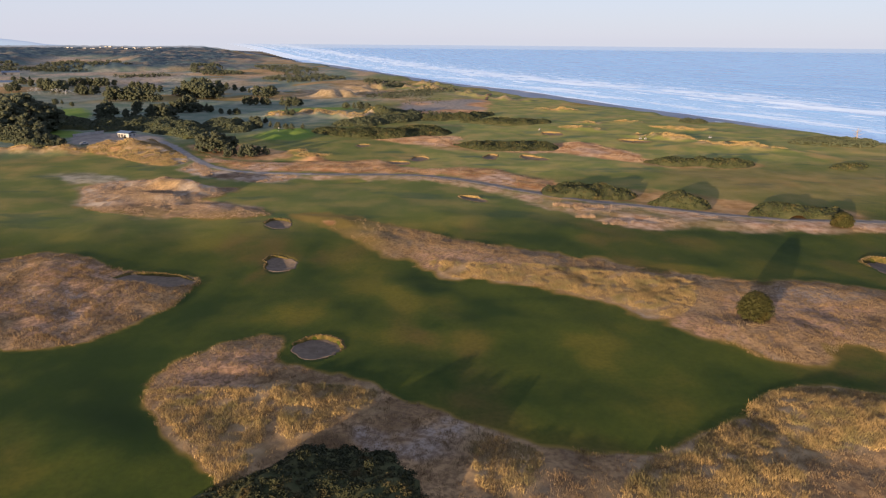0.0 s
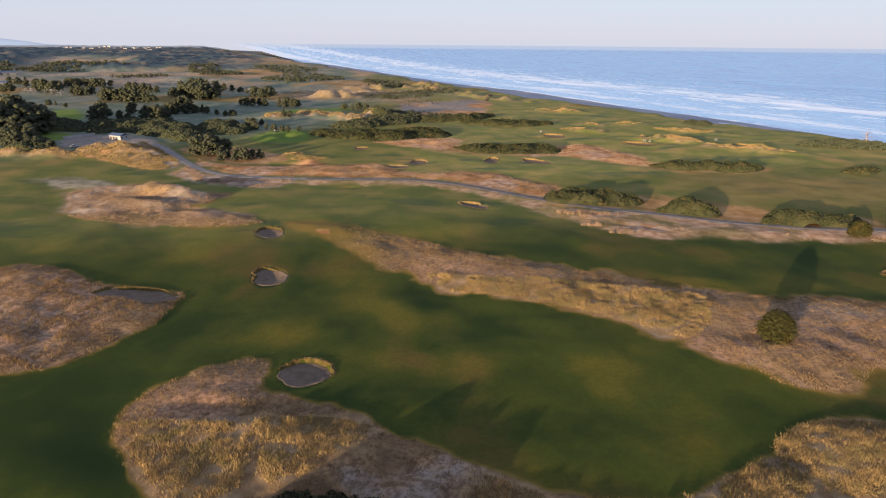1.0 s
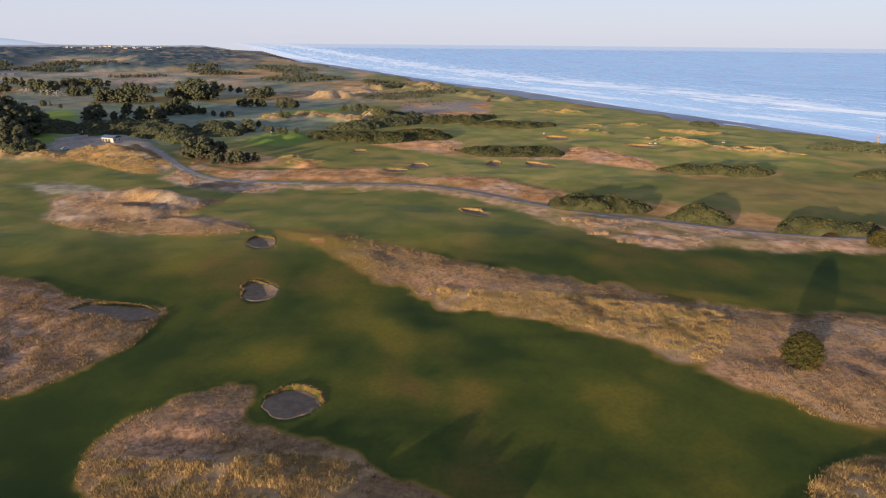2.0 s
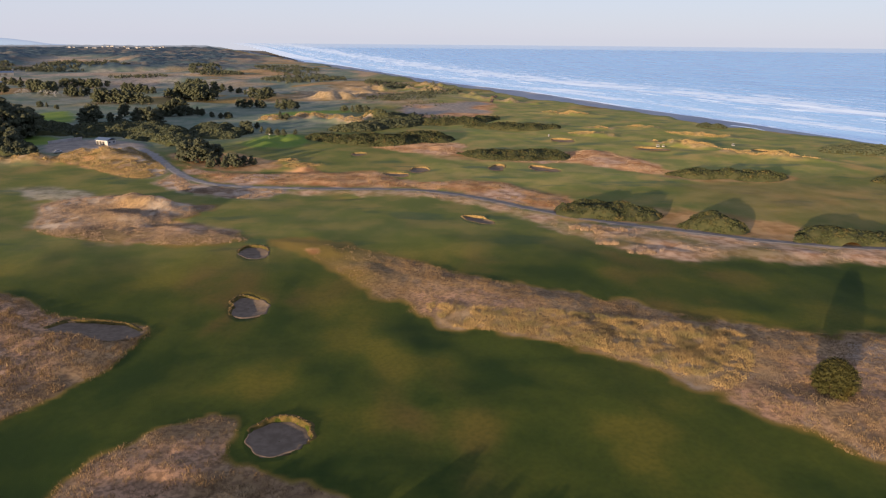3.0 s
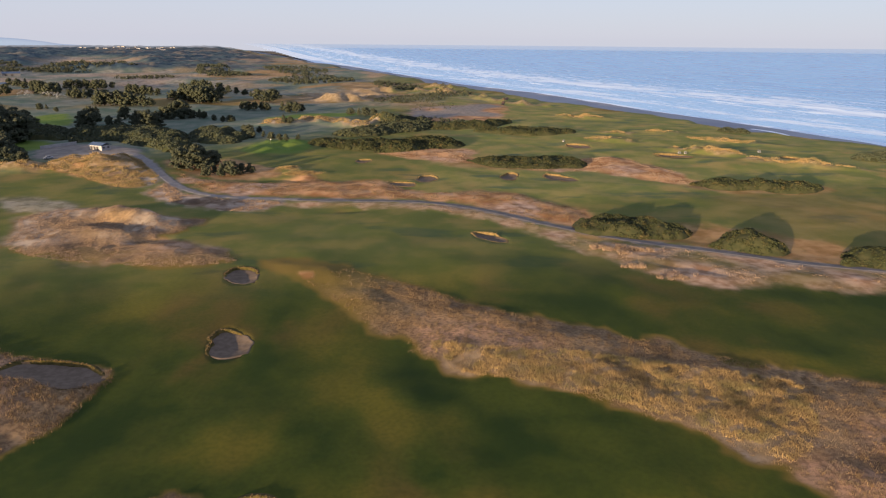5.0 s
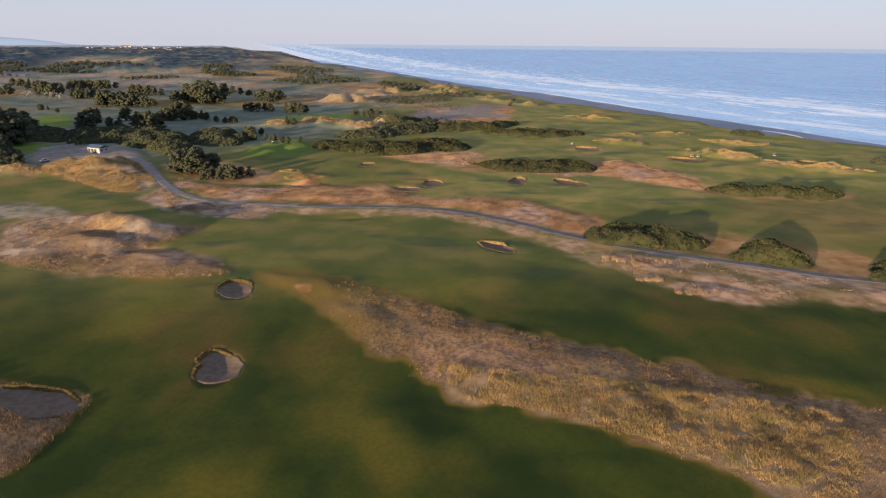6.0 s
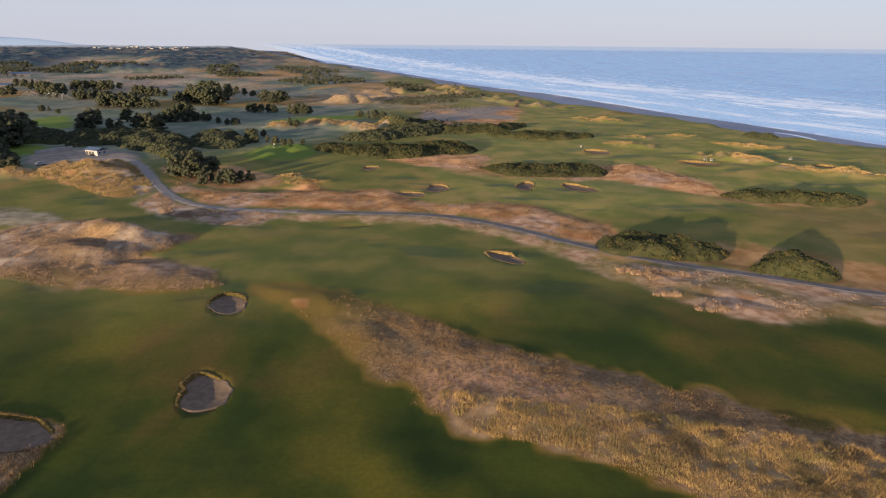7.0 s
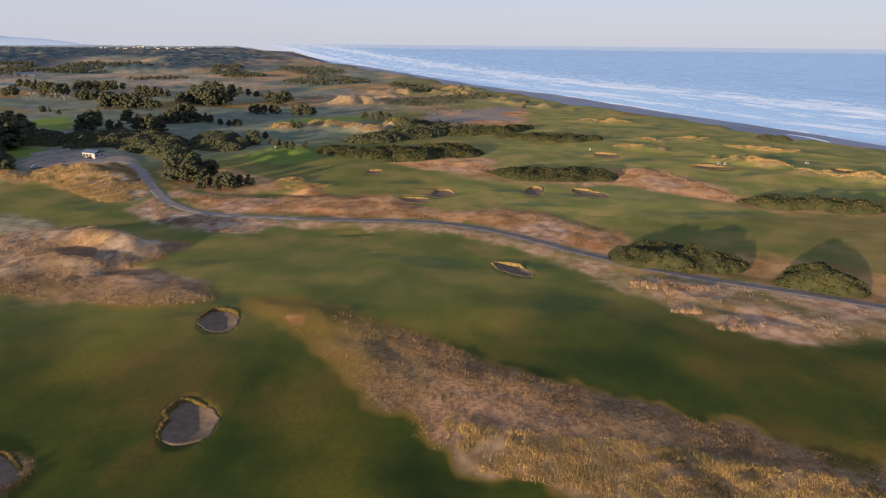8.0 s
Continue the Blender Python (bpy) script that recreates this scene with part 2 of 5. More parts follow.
LANE = [(-172, 340), (-160, 344), (-149, 344), (-137.5, 331.5), (-120, 305), (-106, 284), (-95.5, 271.5), (-85, 263.5), (-74, 260), (-60, 259), (-46, 258), (-31, 257.3), (-14, 255.6), (-1, 251.5), (10, 245), (18.7, 238), (26.5, 230.5), (36, 222.8), (43, 217.4), (52.8, 212), (66.3, 206), (74, 202.6), (83, 198), (89, 196.2), (104, 192.6), (120, 191), (160, 189), (220, 196)]
LANE_LINE = rounded(LANE, 8, False)

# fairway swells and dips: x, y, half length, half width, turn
DRY_SUNLIT = [(-97, 171, 13, 4.5, -74), (-59, 174, 14, 7.3, -68), (-62, 163, 11, 6, -77), (-30, 118, 8.5, 7, -41), (-44.4, 143.4, 6.5, 2.9, -85), (-11, 127, 18, 5.5, -64), (2, 107, 8, 5, -50), (24.4, 107, 7, 5, -50),
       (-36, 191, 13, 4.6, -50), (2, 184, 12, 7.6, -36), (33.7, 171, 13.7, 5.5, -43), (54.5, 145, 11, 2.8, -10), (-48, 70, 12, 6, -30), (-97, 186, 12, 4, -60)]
LUSH_SHADED = [(-29.5, 153, 22.5, 4, -75), (-76.4, 168, 24, 8.5, -56), (-1.4, 133, 12, 5.8, -50), (-5, 96, 11, 6, -35), (-43.3, 123, 10, 5.5, 68), (-50, 84, 20, 9, -48), (22, 85, 12, 8, -22), (87, 162, 18, 8, 50), (65, 95, 8.3, 4.5, 32),
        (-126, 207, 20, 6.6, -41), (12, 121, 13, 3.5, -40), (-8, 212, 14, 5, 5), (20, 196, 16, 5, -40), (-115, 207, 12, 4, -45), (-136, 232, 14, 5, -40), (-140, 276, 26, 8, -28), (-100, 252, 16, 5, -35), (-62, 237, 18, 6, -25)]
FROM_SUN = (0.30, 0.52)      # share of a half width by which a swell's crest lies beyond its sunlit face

# dunes: x, y, half length, half width, turn, height, gold
DUNES = [(-97, 231, 13, 6, -25, 2.2, .35), (-84, 225, 9, 4, -10, 1.8, .4), (-95, 212, 10, 4, -15, 1.3, .3), (-160, 312, 30, 8, 22, 3.6, .8), (-139, 308, 16, 10, -40, 3.8, .8), (-190, 303, 20, 7, 5, 2.4, .6),
         (-91, 470, 26, 7, 8, 4, 1), (-62, 452, 18, 5, -20, 4.5, 1), (-110, 455, 12, 7, 20, 3.5, 1), (-48, 470, 16, 4.5, -12, 4.5, 1), (-88, 372, 18, 13, 60, 2.6, 0), (-68, 314, 6, 3.5, 0, 1.6, .7), (-60, 304, 9, 5, 20, 1.6, .5)]
HOLLOWS = [(-79, 208.5, 5, 3, 20, -1.7, 0), (-100, 224, 7, 3, 10, -1.5, 0), (-91, 216, 5, 2.5, -20, -1.2, 0), (-66, 292, 14, 5, 5, -1.2, 0), (60, 188, 6, 1.8, -25, -0.9, 0), (49, 193, 5, 1.5, -30, -0.8, 0), (-14, 172, 4, 1.2, -35, -0.5, 0), (-22, 176, 2.5, 1.2, -30, -0.5, 0), (-33, 243, 7, 1.4, 12, -1.0, 0), (-28, 91.3, 12, 2.2, -3, -0.8, 0)]
DUNES_FAR = [(-105, 640, 24, 13, -8, 9, 1), (-82, 690, 18, 14, -20, 6, .8), (-70, 760, 40, 18, -10, 8, .7), (-20, 740, 24, 10, -40, 9, .9), (0, 700, 22, 8, -50, 8, .9), (20, 690, 16, 7, -45, 5, .9),
             (-150, 600, 20, 9, 10, 4, 1), (60, 625, 28, 7, -48, 4.5, .8), (30, 655, 20, 7, -40, 5, .9), (-130, 700, 30, 10, 15, 5, .7), (-165, 660, 18, 7, 20, 4, .9), (-60, 600, 22, 7, 5, 3, .8), (-200, 760, 30, 10, 10, 4, .8), (-20, 820, 30, 10, -40, 6, .8)]
DUNES_LINKS = [(121, 366, 19, 3.2, -40, 2.2, .9), (82, 405, 15, 3, -28, 1.8, .9), (87, 525, 20, 5, -25, 2.2, .8), (96, 437, 10, 3, -15, 1.6, .9), (138, 343, 7, 2.6, -15, 1.6, .9), (152, 330, 20, 2.8, -28, 1.5, .9), (147, 405, 26, 4, -38, 1.3, .5), (122, 441, 12, 3, -30, 1.0, .4)]

# bunkers: x, y, half length, half width, turn, depth, raised lip
BUNKERS = [(-46.8, 182.0, 3.6, 5.6, 0, 0.6, 0.12), (-38.8, 149.0, 4.0, 5.0, 0, 0.6, 0.12), (-21.3, 102.8, 4.6, 4.6, 0, 0.75, 0.2), (-63.8, 136.2, 10.0, 3.2, 0, 0.6, 0.28),
           (9.8, 215.6, 6.8, 2.6, -46, 0.5, 0.35), (21.3, 303, 3.4, 7.0, -10, 0.55, 0.3), (41, 302.5, 8.6, 3.8, -55, 0.5, 0.3), (-10.8, 297, 3.9, 7.0, 0, 0.45, 0.2),
           (-19.3, 287, 5.0, 3.6, -20, 0.4, 0.15), (107, 150, 5.0, 7.5, -20, 1.2, 0.6), (102, 358, 10, 3.6, -28, 0.8, 0.4), (63, 386, 8.6, 4.0, -52, 0.7, 0.3), (-40.5, 333, 3.6, 3.6, 0, 0.5, 0.15), (154, 350, 5, 2.6, -20, 0.6, .4)]


# reach of the sand every 30 degrees, for the bunkers of the near fairway
SANDS = {0: (3.6, 3.5, 4.0, 5.2, 5.8, 4.6, 3.8, 3.8, 3.8, 4.9, 6.2, 4.6), 1: (4.2, 3.8, 3.6, 4.2, 6.2, 4.6, 2.8, 3.1, 4.8, 5.8, 6.0, 5.2),
         2: (4.4, 4.3, 4.5, 5.1, 5.0, 4.6, 4.4, 4.0, 4.3, 4.9, 4.1, 4.2), 3: (10.0, 6.2, 4.6, 4.2, 4.9, 7.2, 8.6, 4.4, 2.9, 2.4, 4.2, 8.6)}

LIP_AT = {0: 105, 1: 160, 2: 75, 3: 92}      # the side of the steep lip, where it is not the north


def bunker_radius(a, rx, ry, i):
    if i in SANDS:
        k = np.array(SANDS[i] * 3)
        at = np.radians(np.arange(-360, 720, 30))
        return (np.interp(a - 0.13, at, k) + np.interp(a, at, k) + np.interp(a + 0.13, at, k)) / 3 * (1 + 0.025 * np.sin(7 * a + i))
    e = 1 / np.sqrt((np.cos(a) / rx) ** 2 + (np.sin(a) / ry) ** 2)
    return e * (1 + 0.10 * np.sin(2 * a + i) + 0.08 * np.sin(3 * a + 2.1 * i) + 0.04 * np.sin(5 * a + 1.3 * i))


def bunker_share(x, y, i):
    """How far out of the bunker's middle a place lies; 1 at the rim."""
    bx, by, rx, ry, turn, _, _ = BUNKERS[i]
    c, s = math.cos(radians(turn)), math.sin(radians(turn))
    u, v = (x - bx) * c + (y - by) * s, -(x - bx) * s + (y - by) * c
    return np.hypot(u, v) / bunker_radius(np.arctan2(v, u), rx, ry, i)


def mound(x, y, d):
    c, s = math.cos(radians(d[4])), math.sin(radians(d[4]))
    u, v = (x - d[0]) * c + (y - d[1]) * s, -(x - d[0]) * s + (y - d[1]) * c
    return np.exp(-((u / d[2]) ** 2 + (v / d[3]) ** 2))


def lane_distance(x, y):
    best = np.full(np.shape(x), 1e3)
    near = (x > -185) & (x < 235) & (y > 175) & (y < 360)
    px, py = x[near], y[near]
    b = np.full(px.shape, 1e6)
    for a, c in zip(LANE_LINE[:-1], LANE_LINE[1:]):
        d = c - a
        t = np.clip(((px - a[0]) * d[0] + (py - a[1]) * d[1]) / (d @ d), 0, 1)
        b = np.minimum(b, (px - a[0] - t * d[0]) ** 2 + (py - a[1] - t * d[1]) ** 2)
    best[near] = np.sqrt(b)
    return best


def inside(x, y, outline, soft=2.5, ragged=1.3):
    d = outline_distance(x, y, outline)
    d = d + ragged * (wavy(x, y, 6, 3) + 0.6 * wavy(x, y, 2.2, 4))
    return 1 - step(d, -soft, soft)


def woods_share(x, y):
    """Share of closed forest in the far country."""
    k = wavy(x, y, 420, 31) + 0.5 * wavy(x, y, 170, 32)
    far = step(y + 0.35 * x, 600, 1500)
    inland = step(np.interp(y, EDGE_Y, EDGE_X) - x, 30, 420 - 300 * step(y, 1300, 2000))
    clear = np.maximum(1 - step(outline_distance(x, y, PALE_FIELD), -40, 30), 1 - step(outline_distance(x, y, TAN_FIELD), -40, 20))
    return step(k + 2.6 * far - 0.85, 0, 0.35) * inland * step(y, 850, 1000) * (1 - 0.9 * clear)


def height(x, y, dig=True):
    """Height of the ground, sea bed included."""
    x, y = np.asarray(x, float), np.asarray(y, float)
    away = step(y, 380, 620)
    z = 0.30 * wavy(x, y, 25, 1) + 0.55 * wavy(x, y, 62, 2) + 0.085 * wavy(x, y, 9, 5) + 0.03 * wavy(x, y, 3.6, 64)
    z += away * (2.2 * wavy(x, y, 75, 6) + 0.7 * wavy(x, y, 28, 7)) * (1 - 0.75 * step(x - np.interp(y, EDGE_Y, EDGE_X), -420, -150) * (1 - step(y, 560, 700)))
    z += step(y, 1200, 2600) * (2 + 2 * wavy(x, y, 300, 8))
    z += 0.42 * step(y - 0.25 * x, 215, 270) * step(x, -60, 20) * (1 - away) * (wavy(x, y, 15, 18) + 0.5 * wavy(x, y, 32, 19))
    rough = np.maximum.reduce([1 - step(outline_distance(x, y, o), -7, 1) for o in (ROUGH_WEST, ROUGH_SOUTH, ROUGH_MIDDLE, ROUGH_HILL, PATH_SIDE, HEATH, TAN_NORTH)])
    z += rough * (0.55 + 0.30 * wavy(x, y, 11, 9) + 0.20 * wavy(x, y, 4, 10) + 0.09 * wavy(x, y, 1.9, 20))
    z += sum(d[5] * mound(x, y, d) for d in DUNES + [(*d[:5], 1.45 * d[5]) for d in DUNES_LINKS] + HOLLOWS) * (0.85 + 0.5 * wavy(x, y, 9, 11) + 0.3 * wavy(x, y, 3.5, 12))
    z += sum(d[5] * mound(x, y, d) for d in DUNES_FAR) * np.clip(0.75 - 0.9 * np.abs(wavy(x, y, 24, 11)) + 0.45 * wavy(x, y, 9, 12) + 0.2 * wavy(x, y, 4, 14), 0, 1.05)
    flat = 1 - step(lane_distance(x, y), 3, 9)
    level = 0.6 * wavy(x, y, 62, 2) + 0.3
    z = z * (1 - flat) + level * flat
    terrace = 1 - step(outline_distance(x, y, TERRACE), -3, 5)
    z = z * (1 - terrace) + 0.4 * terrace
    # fairway swells and dips
    for d, rise in [(d, 0.06) for d in DRY_SUNLIT] + [(d, -0.042) for d in LUSH_SHADED]:
        near = (abs(x - d[0]) < 60) & (abs(y - d[1]) < 60)
        if near.any():
            z[near] += rise * d[3] * mound(x[near], y[near], (d[0] + FROM_SUN[0] * d[3] * 1.6, d[1] + FROM_SUN[1] * d[3] * 1.6, d[2] * 0.9, d[3] * 0.9, d[4]))
    # forest canopy of the far country
    w = woods_share(x, y)
    z += w * (7 + 3.0 * wavy(x, y, 26, 13) + 2.5 * wavy(x, y, 11, 14))
    # bluff, beach and sea bed
    edge = np.interp(y, EDGE_Y, EDGE_X) + 9 * wavy(x, y, 45, 15) + 4 * wavy(x, y, 14, 16)
    water = np.interp(y, WATER_Y, WATER_X)
    fall = step(x, edge - 6, edge + 26)
    beach = -13.5 + (SEA + 13.5) * np.clip((x - edge - 26) / np.maximum(water - edge - 26, 20), 0, 3) + 0.12 * wavy(x, y, 30, 17)
    z = z * (1 - fall) + np.maximum(beach, -26) * fall
    if dig:
        for i, b in enumerate(BUNKERS):
            near = (abs(x - b[0]) < 16) & (abs(y - b[1]) < 16)
            if near.any():
                z[near] -= (b[5] + 1.0) * (1 - step(bunker_share(x[near], y[near], i), 0.80, 0.97))
    return z


def ground_at(x, y, dig=True):
    return float(height(np.array([float(x)]), np.array([float(y)]), dig)[0])


# ---------------------------------------------------------------- materials
def ground_material():
    n = Nodes("links_ground")
    rough, pale, gold = n.attribute("cover_a")
    green, heath, beach = n.attribute("cover_b")
    forest, olive, bare = n.attribute("cover_c")
    grey, bleached, dry_and_lit = n.attribute("cover_d")
    pinkish, ashen, _ = n.attribute("cover_e")
    mid, fine = n.noise(0.075, 4), n.noise(1.4, 4)
    drift = n.noise(0.03, 2, (1.0, 0.55, 1.0))
    cloud = n.noise(0.05, 5, (1.0, 0.75, 1.0), None, 0.6)
    # turf tone from dryness plus the painted sun and shade of the swells
    dry_lit_tone = n.math("ADD", dry_and_lit, n.math("MULTIPLY", n.math("SUBTRACT", cloud, 0.5), 1.75))
    dry_lit_tone = n.math("ADD", dry_lit_tone, n.math("MULTIPLY", n.math("SUBTRACT", mid, 0.5), 0.85))
    turf = n.mix(n.ramp(dry_lit_tone, 0.02, 0.55), (0.022, 0.041, 0.007), (0.052, 0.068, 0.010))
    turf = n.mix(n.ramp(dry_lit_tone, 0.45, 1.0, 0, 0.9), turf, (0.104, 0.096, 0.014))
    turf = n.mix(n.math("MULTIPLY", n.ramp(drift, 0.47, 0.64, 0, 0.62), n.ramp(dry_lit_tone, 0.25, 0.8)), turf, (0.100, 0.064, 0.022))
    turf = n.mix(n.ramp(fine, 0.3, 0.75, 0, 0.3), turf, (0.014, 0.026, 0.005))
    links = n.mix(n.ramp(mid, 0.38, 0.66), (0.152, 0.172, 0.044), (0.265, 0.226, 0.072))
    links = n.mix(n.ramp(n.noise(0.032, 4, (1.0, 0.7, 1.0)), 0.55, 0.70, 0, 0.65), links, (0.40, 0.25, 0.09))
    links = n.mix(n.ramp(n.noise(0.018, 3), 0.5, 0.68, 0, 0.5), links, (0.115, 0.150, 0.058))
    # dark blue-green streaks put the shade of small humps into the colour
    links = n.mix(n.ramp(n.noise(0.055, 4, (0.55, 1.3, 1.0)), 0.56, 0.66, 0, 0.7), links, (0.062, 0.104, 0.058))
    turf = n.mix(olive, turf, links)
    # greyed grass with some distance haze mixed into its colour
    dull_hazed = n.mix(n.ramp(mid, 0.35, 0.68), (0.085, 0.128, 0.094), (0.170, 0.188, 0.146))
    turf = n.mix(grey, turf, dull_hazed)
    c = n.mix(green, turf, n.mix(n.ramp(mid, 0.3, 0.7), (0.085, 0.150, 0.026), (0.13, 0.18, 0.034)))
    hay = n.mix(n.ramp(n.noise(0.10, 5, None, None, 0.65), 0.36, 0.64), (0.145, 0.094, 0.046), (0.310, 0.205, 0.104))
    hay = n.mix(n.ramp(n.noise(0.13, 4, (1.0, 0.5, 1.0)), 0.52, 0.70, 0, 0.45), hay, (0.20, 0.165, 0.128))
    hay = n.mix(n.math("MULTIPLY", pinkish, n.ramp(n.noise(0.5, 4), 0.25, 0.6, 0.3, 0.9)), hay, (0.37, 0.225, 0.138))
    hay = n.mix(n.math("MULTIPLY", ashen, n.ramp(n.noise(0.45, 4), 0.3, 0.6, 0.2, 0.9)), hay, (0.25, 0.212, 0.178))
    hay = n.mix(n.ramp(fine, 0.42, 0.62, 0, 0.62), hay, (0.075, 0.045, 0.028))
    c = n.mix(n.ramp(rough, 0.0, 0.45, 0, 0.9), c, n.mix(mid, (0.115, 0.086, 0.014), (0.185, 0.128, 0.030)))
    c = n.mix(n.ramp(rough, 0.35, 0.9), c, hay)
    c = n.mix(heath, c, n.mix(n.ramp(n.noise(0.12, 4), 0.35, 0.65), (0.27, 0.130, 0.050), (0.52, 0.30, 0.145)))
    c = n.mix(pale, c, n.mix(n.ramp(n.noise(0.30, 5), 0.35, 0.65), (0.29, 0.170, 0.098), (0.52, 0.36, 0.245)))
    c = n.mix(gold, c, n.mix(n.ramp(n.noise(0.35, 5, None, None, 0.65), 0.35, 0.65), (0.17, 0.122, 0.055), (0.37, 0.275, 0.155)))
    chalk = n.mix(n.ramp(n.noise(0.16, 5, None, None, 0.65), 0.36, 0.62), (0.165, 0.140, 0.110), (0.42, 0.365, 0.29))
    chalk = n.mix(n.ramp(n.noise(0.09, 4, (1.0, 0.5, 1.0)), 0.54, 0.66, 0, 0.8), chalk, (0.105, 0.085, 0.062))
    c = n.mix(bleached, c, chalk)
    c = n.mix(bare, c, n.mix(n.ramp(n.noise(0.3, 4), 0.3, 0.7), (0.165, 0.150, 0.130), (0.26, 0.232, 0.20)))
    # forest bluer than its needles: distance haze is in this base colour
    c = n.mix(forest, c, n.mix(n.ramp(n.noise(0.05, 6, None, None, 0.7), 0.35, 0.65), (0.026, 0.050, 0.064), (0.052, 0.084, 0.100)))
    sand = n.mix(n.ramp(n.noise(0.02, 4, (1.0, 0.4, 1.0)), 0.3, 0.7), (0.27, 0.285, 0.32), (0.37, 0.375, 0.39))
    c = n.mix(beach, c, sand)
    n.bump(n.noise(13.0, 3), 1.0, 0.075)
    return n.done(c, 0.92, 0.10, Sheen_Weight=n.math("MULTIPLY", rough, 0.08), Sheen_Roughness=0.6, Sheen_Tint=(0.80, 0.58, 0.36))


M_GROUND = ground_material()
M_HAY = straw("dry_fescue", (0.140, 0.094, 0.047), (0.232, 0.160, 0.084), (0.185, 0.140, 0.090))
M_GOLD = straw("golden_marram", (0.225, 0.160, 0.070), (0.42, 0.300, 0.138), (0.19, 0.160, 0.072))
M_PALE = straw("pale_dune_grass", (0.225, 0.160, 0.105), (0.36, 0.262, 0.178), (0.20, 0.15, 0.11))
M_SAND = plain("bunker_sand", (0.108, 0.084, 0.061), (0.150, 0.118, 0.088), 0.9, 0.95, 0.1, 0.05)
M_LIP = plain("turf_lip", (0.042, 0.040, 0.012), (0.105, 0.076, 0.026), 1.2, 0.92, 0.1, 0.12)
M_LIP_DRY = plain("dry_turf_lip", (0.12, 0.088, 0.036), (0.22, 0.155, 0.066), 0.8, 0.92, 0.1, 0.12)
M_ASPHALT = plain("worn_asphalt", (0.085, 0.085, 0.092), (0.13, 0.125, 0.125), 0.35, 0.9, 0.2, 0.02)
M_GRAVEL = plain("pale_gravel", (0.165, 0.16, 0.155), (0.235, 0.222, 0.21), 0.5, 0.95, 0.1, 0.03)
M_GORSE = foliage("gorse_leaves", (0.027, 0.036, 0.016), (0.050, 0.057, 0.024), (0.100, 0.078, 0.031))
M_DARK_GORSE = foliage("dark_gorse_leaves", (0.020, 0.026, 0.013), (0.040, 0.043, 0.020), (0.078, 0.056, 0.022))
M_SCRUB = foliage("scrub_leaves", (0.040, 0.052, 0.033), (0.064, 0.076, 0.045), (0.084, 0.086, 0.051))
M_PINE = foliage("pine_needles", (0.045, 0.055, 0.037), (0.060, 0.070, 0.045), (0.084, 0.080, 0.047))
M_PINE_IN = plain("inner_needles", (0.046, 0.056, 0.037), (0.064, 0.071, 0.044), 0.8, 0.95, 0.05, 0.2)
M_BARK = plain("bark", (0.045, 0.036, 0.028), (0.10, 0.078, 0.06), 3.0, 0.9, 0.1, 0.03)
M_TWIG = plain("shaded_twigs", (0.036, 0.043, 0.020), (0.064, 0.064, 0.030), 0.5, 0.95, 0.05, 0.25)


def sea_material():
    n = Nodes("sea_water")
    along, off, _ = n.attribute("shore")       # hundreds of metres along and off the shore
    v = n.t.nodes.new("ShaderNodeCombineXYZ")
    n.put(v.inputs[0], along)
    n.put(v.inputs[1], off)
    v = v.outputs[0]
    # foam: long broken rolls parallel to the shore, thinner further out
    warp = n.math("MULTIPLY", n.math("SUBTRACT", n.noise(0.35, 3, None, v), 0.5), 1.6)
    bent = n.math("ADD", off, warp)
    rolls = n.noise(1.0, 6, (1.3, 3.2, 1.0), v, 0.68)
    lace = n.noise(1.0, 6, (3.2, 15.0, 1.0), v, 0.72)
    body = n.math("ADD", n.math("MULTIPLY", rolls, 0.64), n.math("MULTIPLY", lace, 0.36))
    # two long rolls of surf and the thin edge of the swash
    outer = n.math("MULTIPLY", n.ramp(bent, 1.2, 2.0), n.ramp(bent, 2.1, 3.6, 1.0, 0.0))
    inner = n.math("MULTIPLY", n.ramp(bent, 0.25, 0.55), n.ramp(bent, 0.65, 1.2, 1.0, 0.0))
    swash = n.ramp(off, 0.02, 0.14, 1.0, 0.0)
    amount = n.math("ADD", n.math("MULTIPLY", outer, 0.16), n.math("MULTIPLY", inner, 0.13))
    amount = n.math("ADD", amount, n.math("MULTIPLY", swash, 0.22))
    foam = n.ramp(n.math("ADD", body, amount), 0.572, 0.66, 0.0, 0.9)
    foam = n.math("MULTIPLY", foam, n.ramp(off, 2.6, 4.2, 1.0, 0.0))
    # short bright crests where the swell breaks, and scattered caps further out
    crests = n.ramp(n.noise(1.0, 3, (1.6, 11.0, 1.0), v, 0.55), 0.575, 0.625)
    crests = n.math("MULTIPLY", crests, n.math("MULTIPLY", n.ramp(bent, 0.6, 1.3), n.ramp(off, 2.6, 4.8, 1.0, 0.0)))
    caps = n.ramp(n.noise(1.0, 2, (3.5, 16.0, 1.0), v, 0.5), 0.68, 0.72)
    foam = n.math("MAXIMUM", foam, n.math("MAXIMUM", crests, n.math("MULTIPLY", caps, n.ramp(off, 3.0, 7.5, 0.95, 0.0))))
    # dark and light lines of the swell are drawn into the water's colour
    deep = n.mix(n.ramp(n.noise(1.0, 5, (0.8, 6.0, 1.0), v), 0.36, 0.64), (0.035, 0.235, 0.56), (0.105, 0.40, 0.74))
    shallow = n.mix(n.ramp(bent, 0.2, 4.6), (0.25, 0.54, 0.84), deep)
    n.bump(n.noise(1.0, 6, (5.0, 20.0, 1.0), v, 0.6), 0.18, 1.0)
    return n.done(n.mix(foam, shallow, (0.80, 0.93, 1.0)), n.ramp(foam, 0, 1, 0.22, 0.8), 0.5)


M_SEA = sea_material()


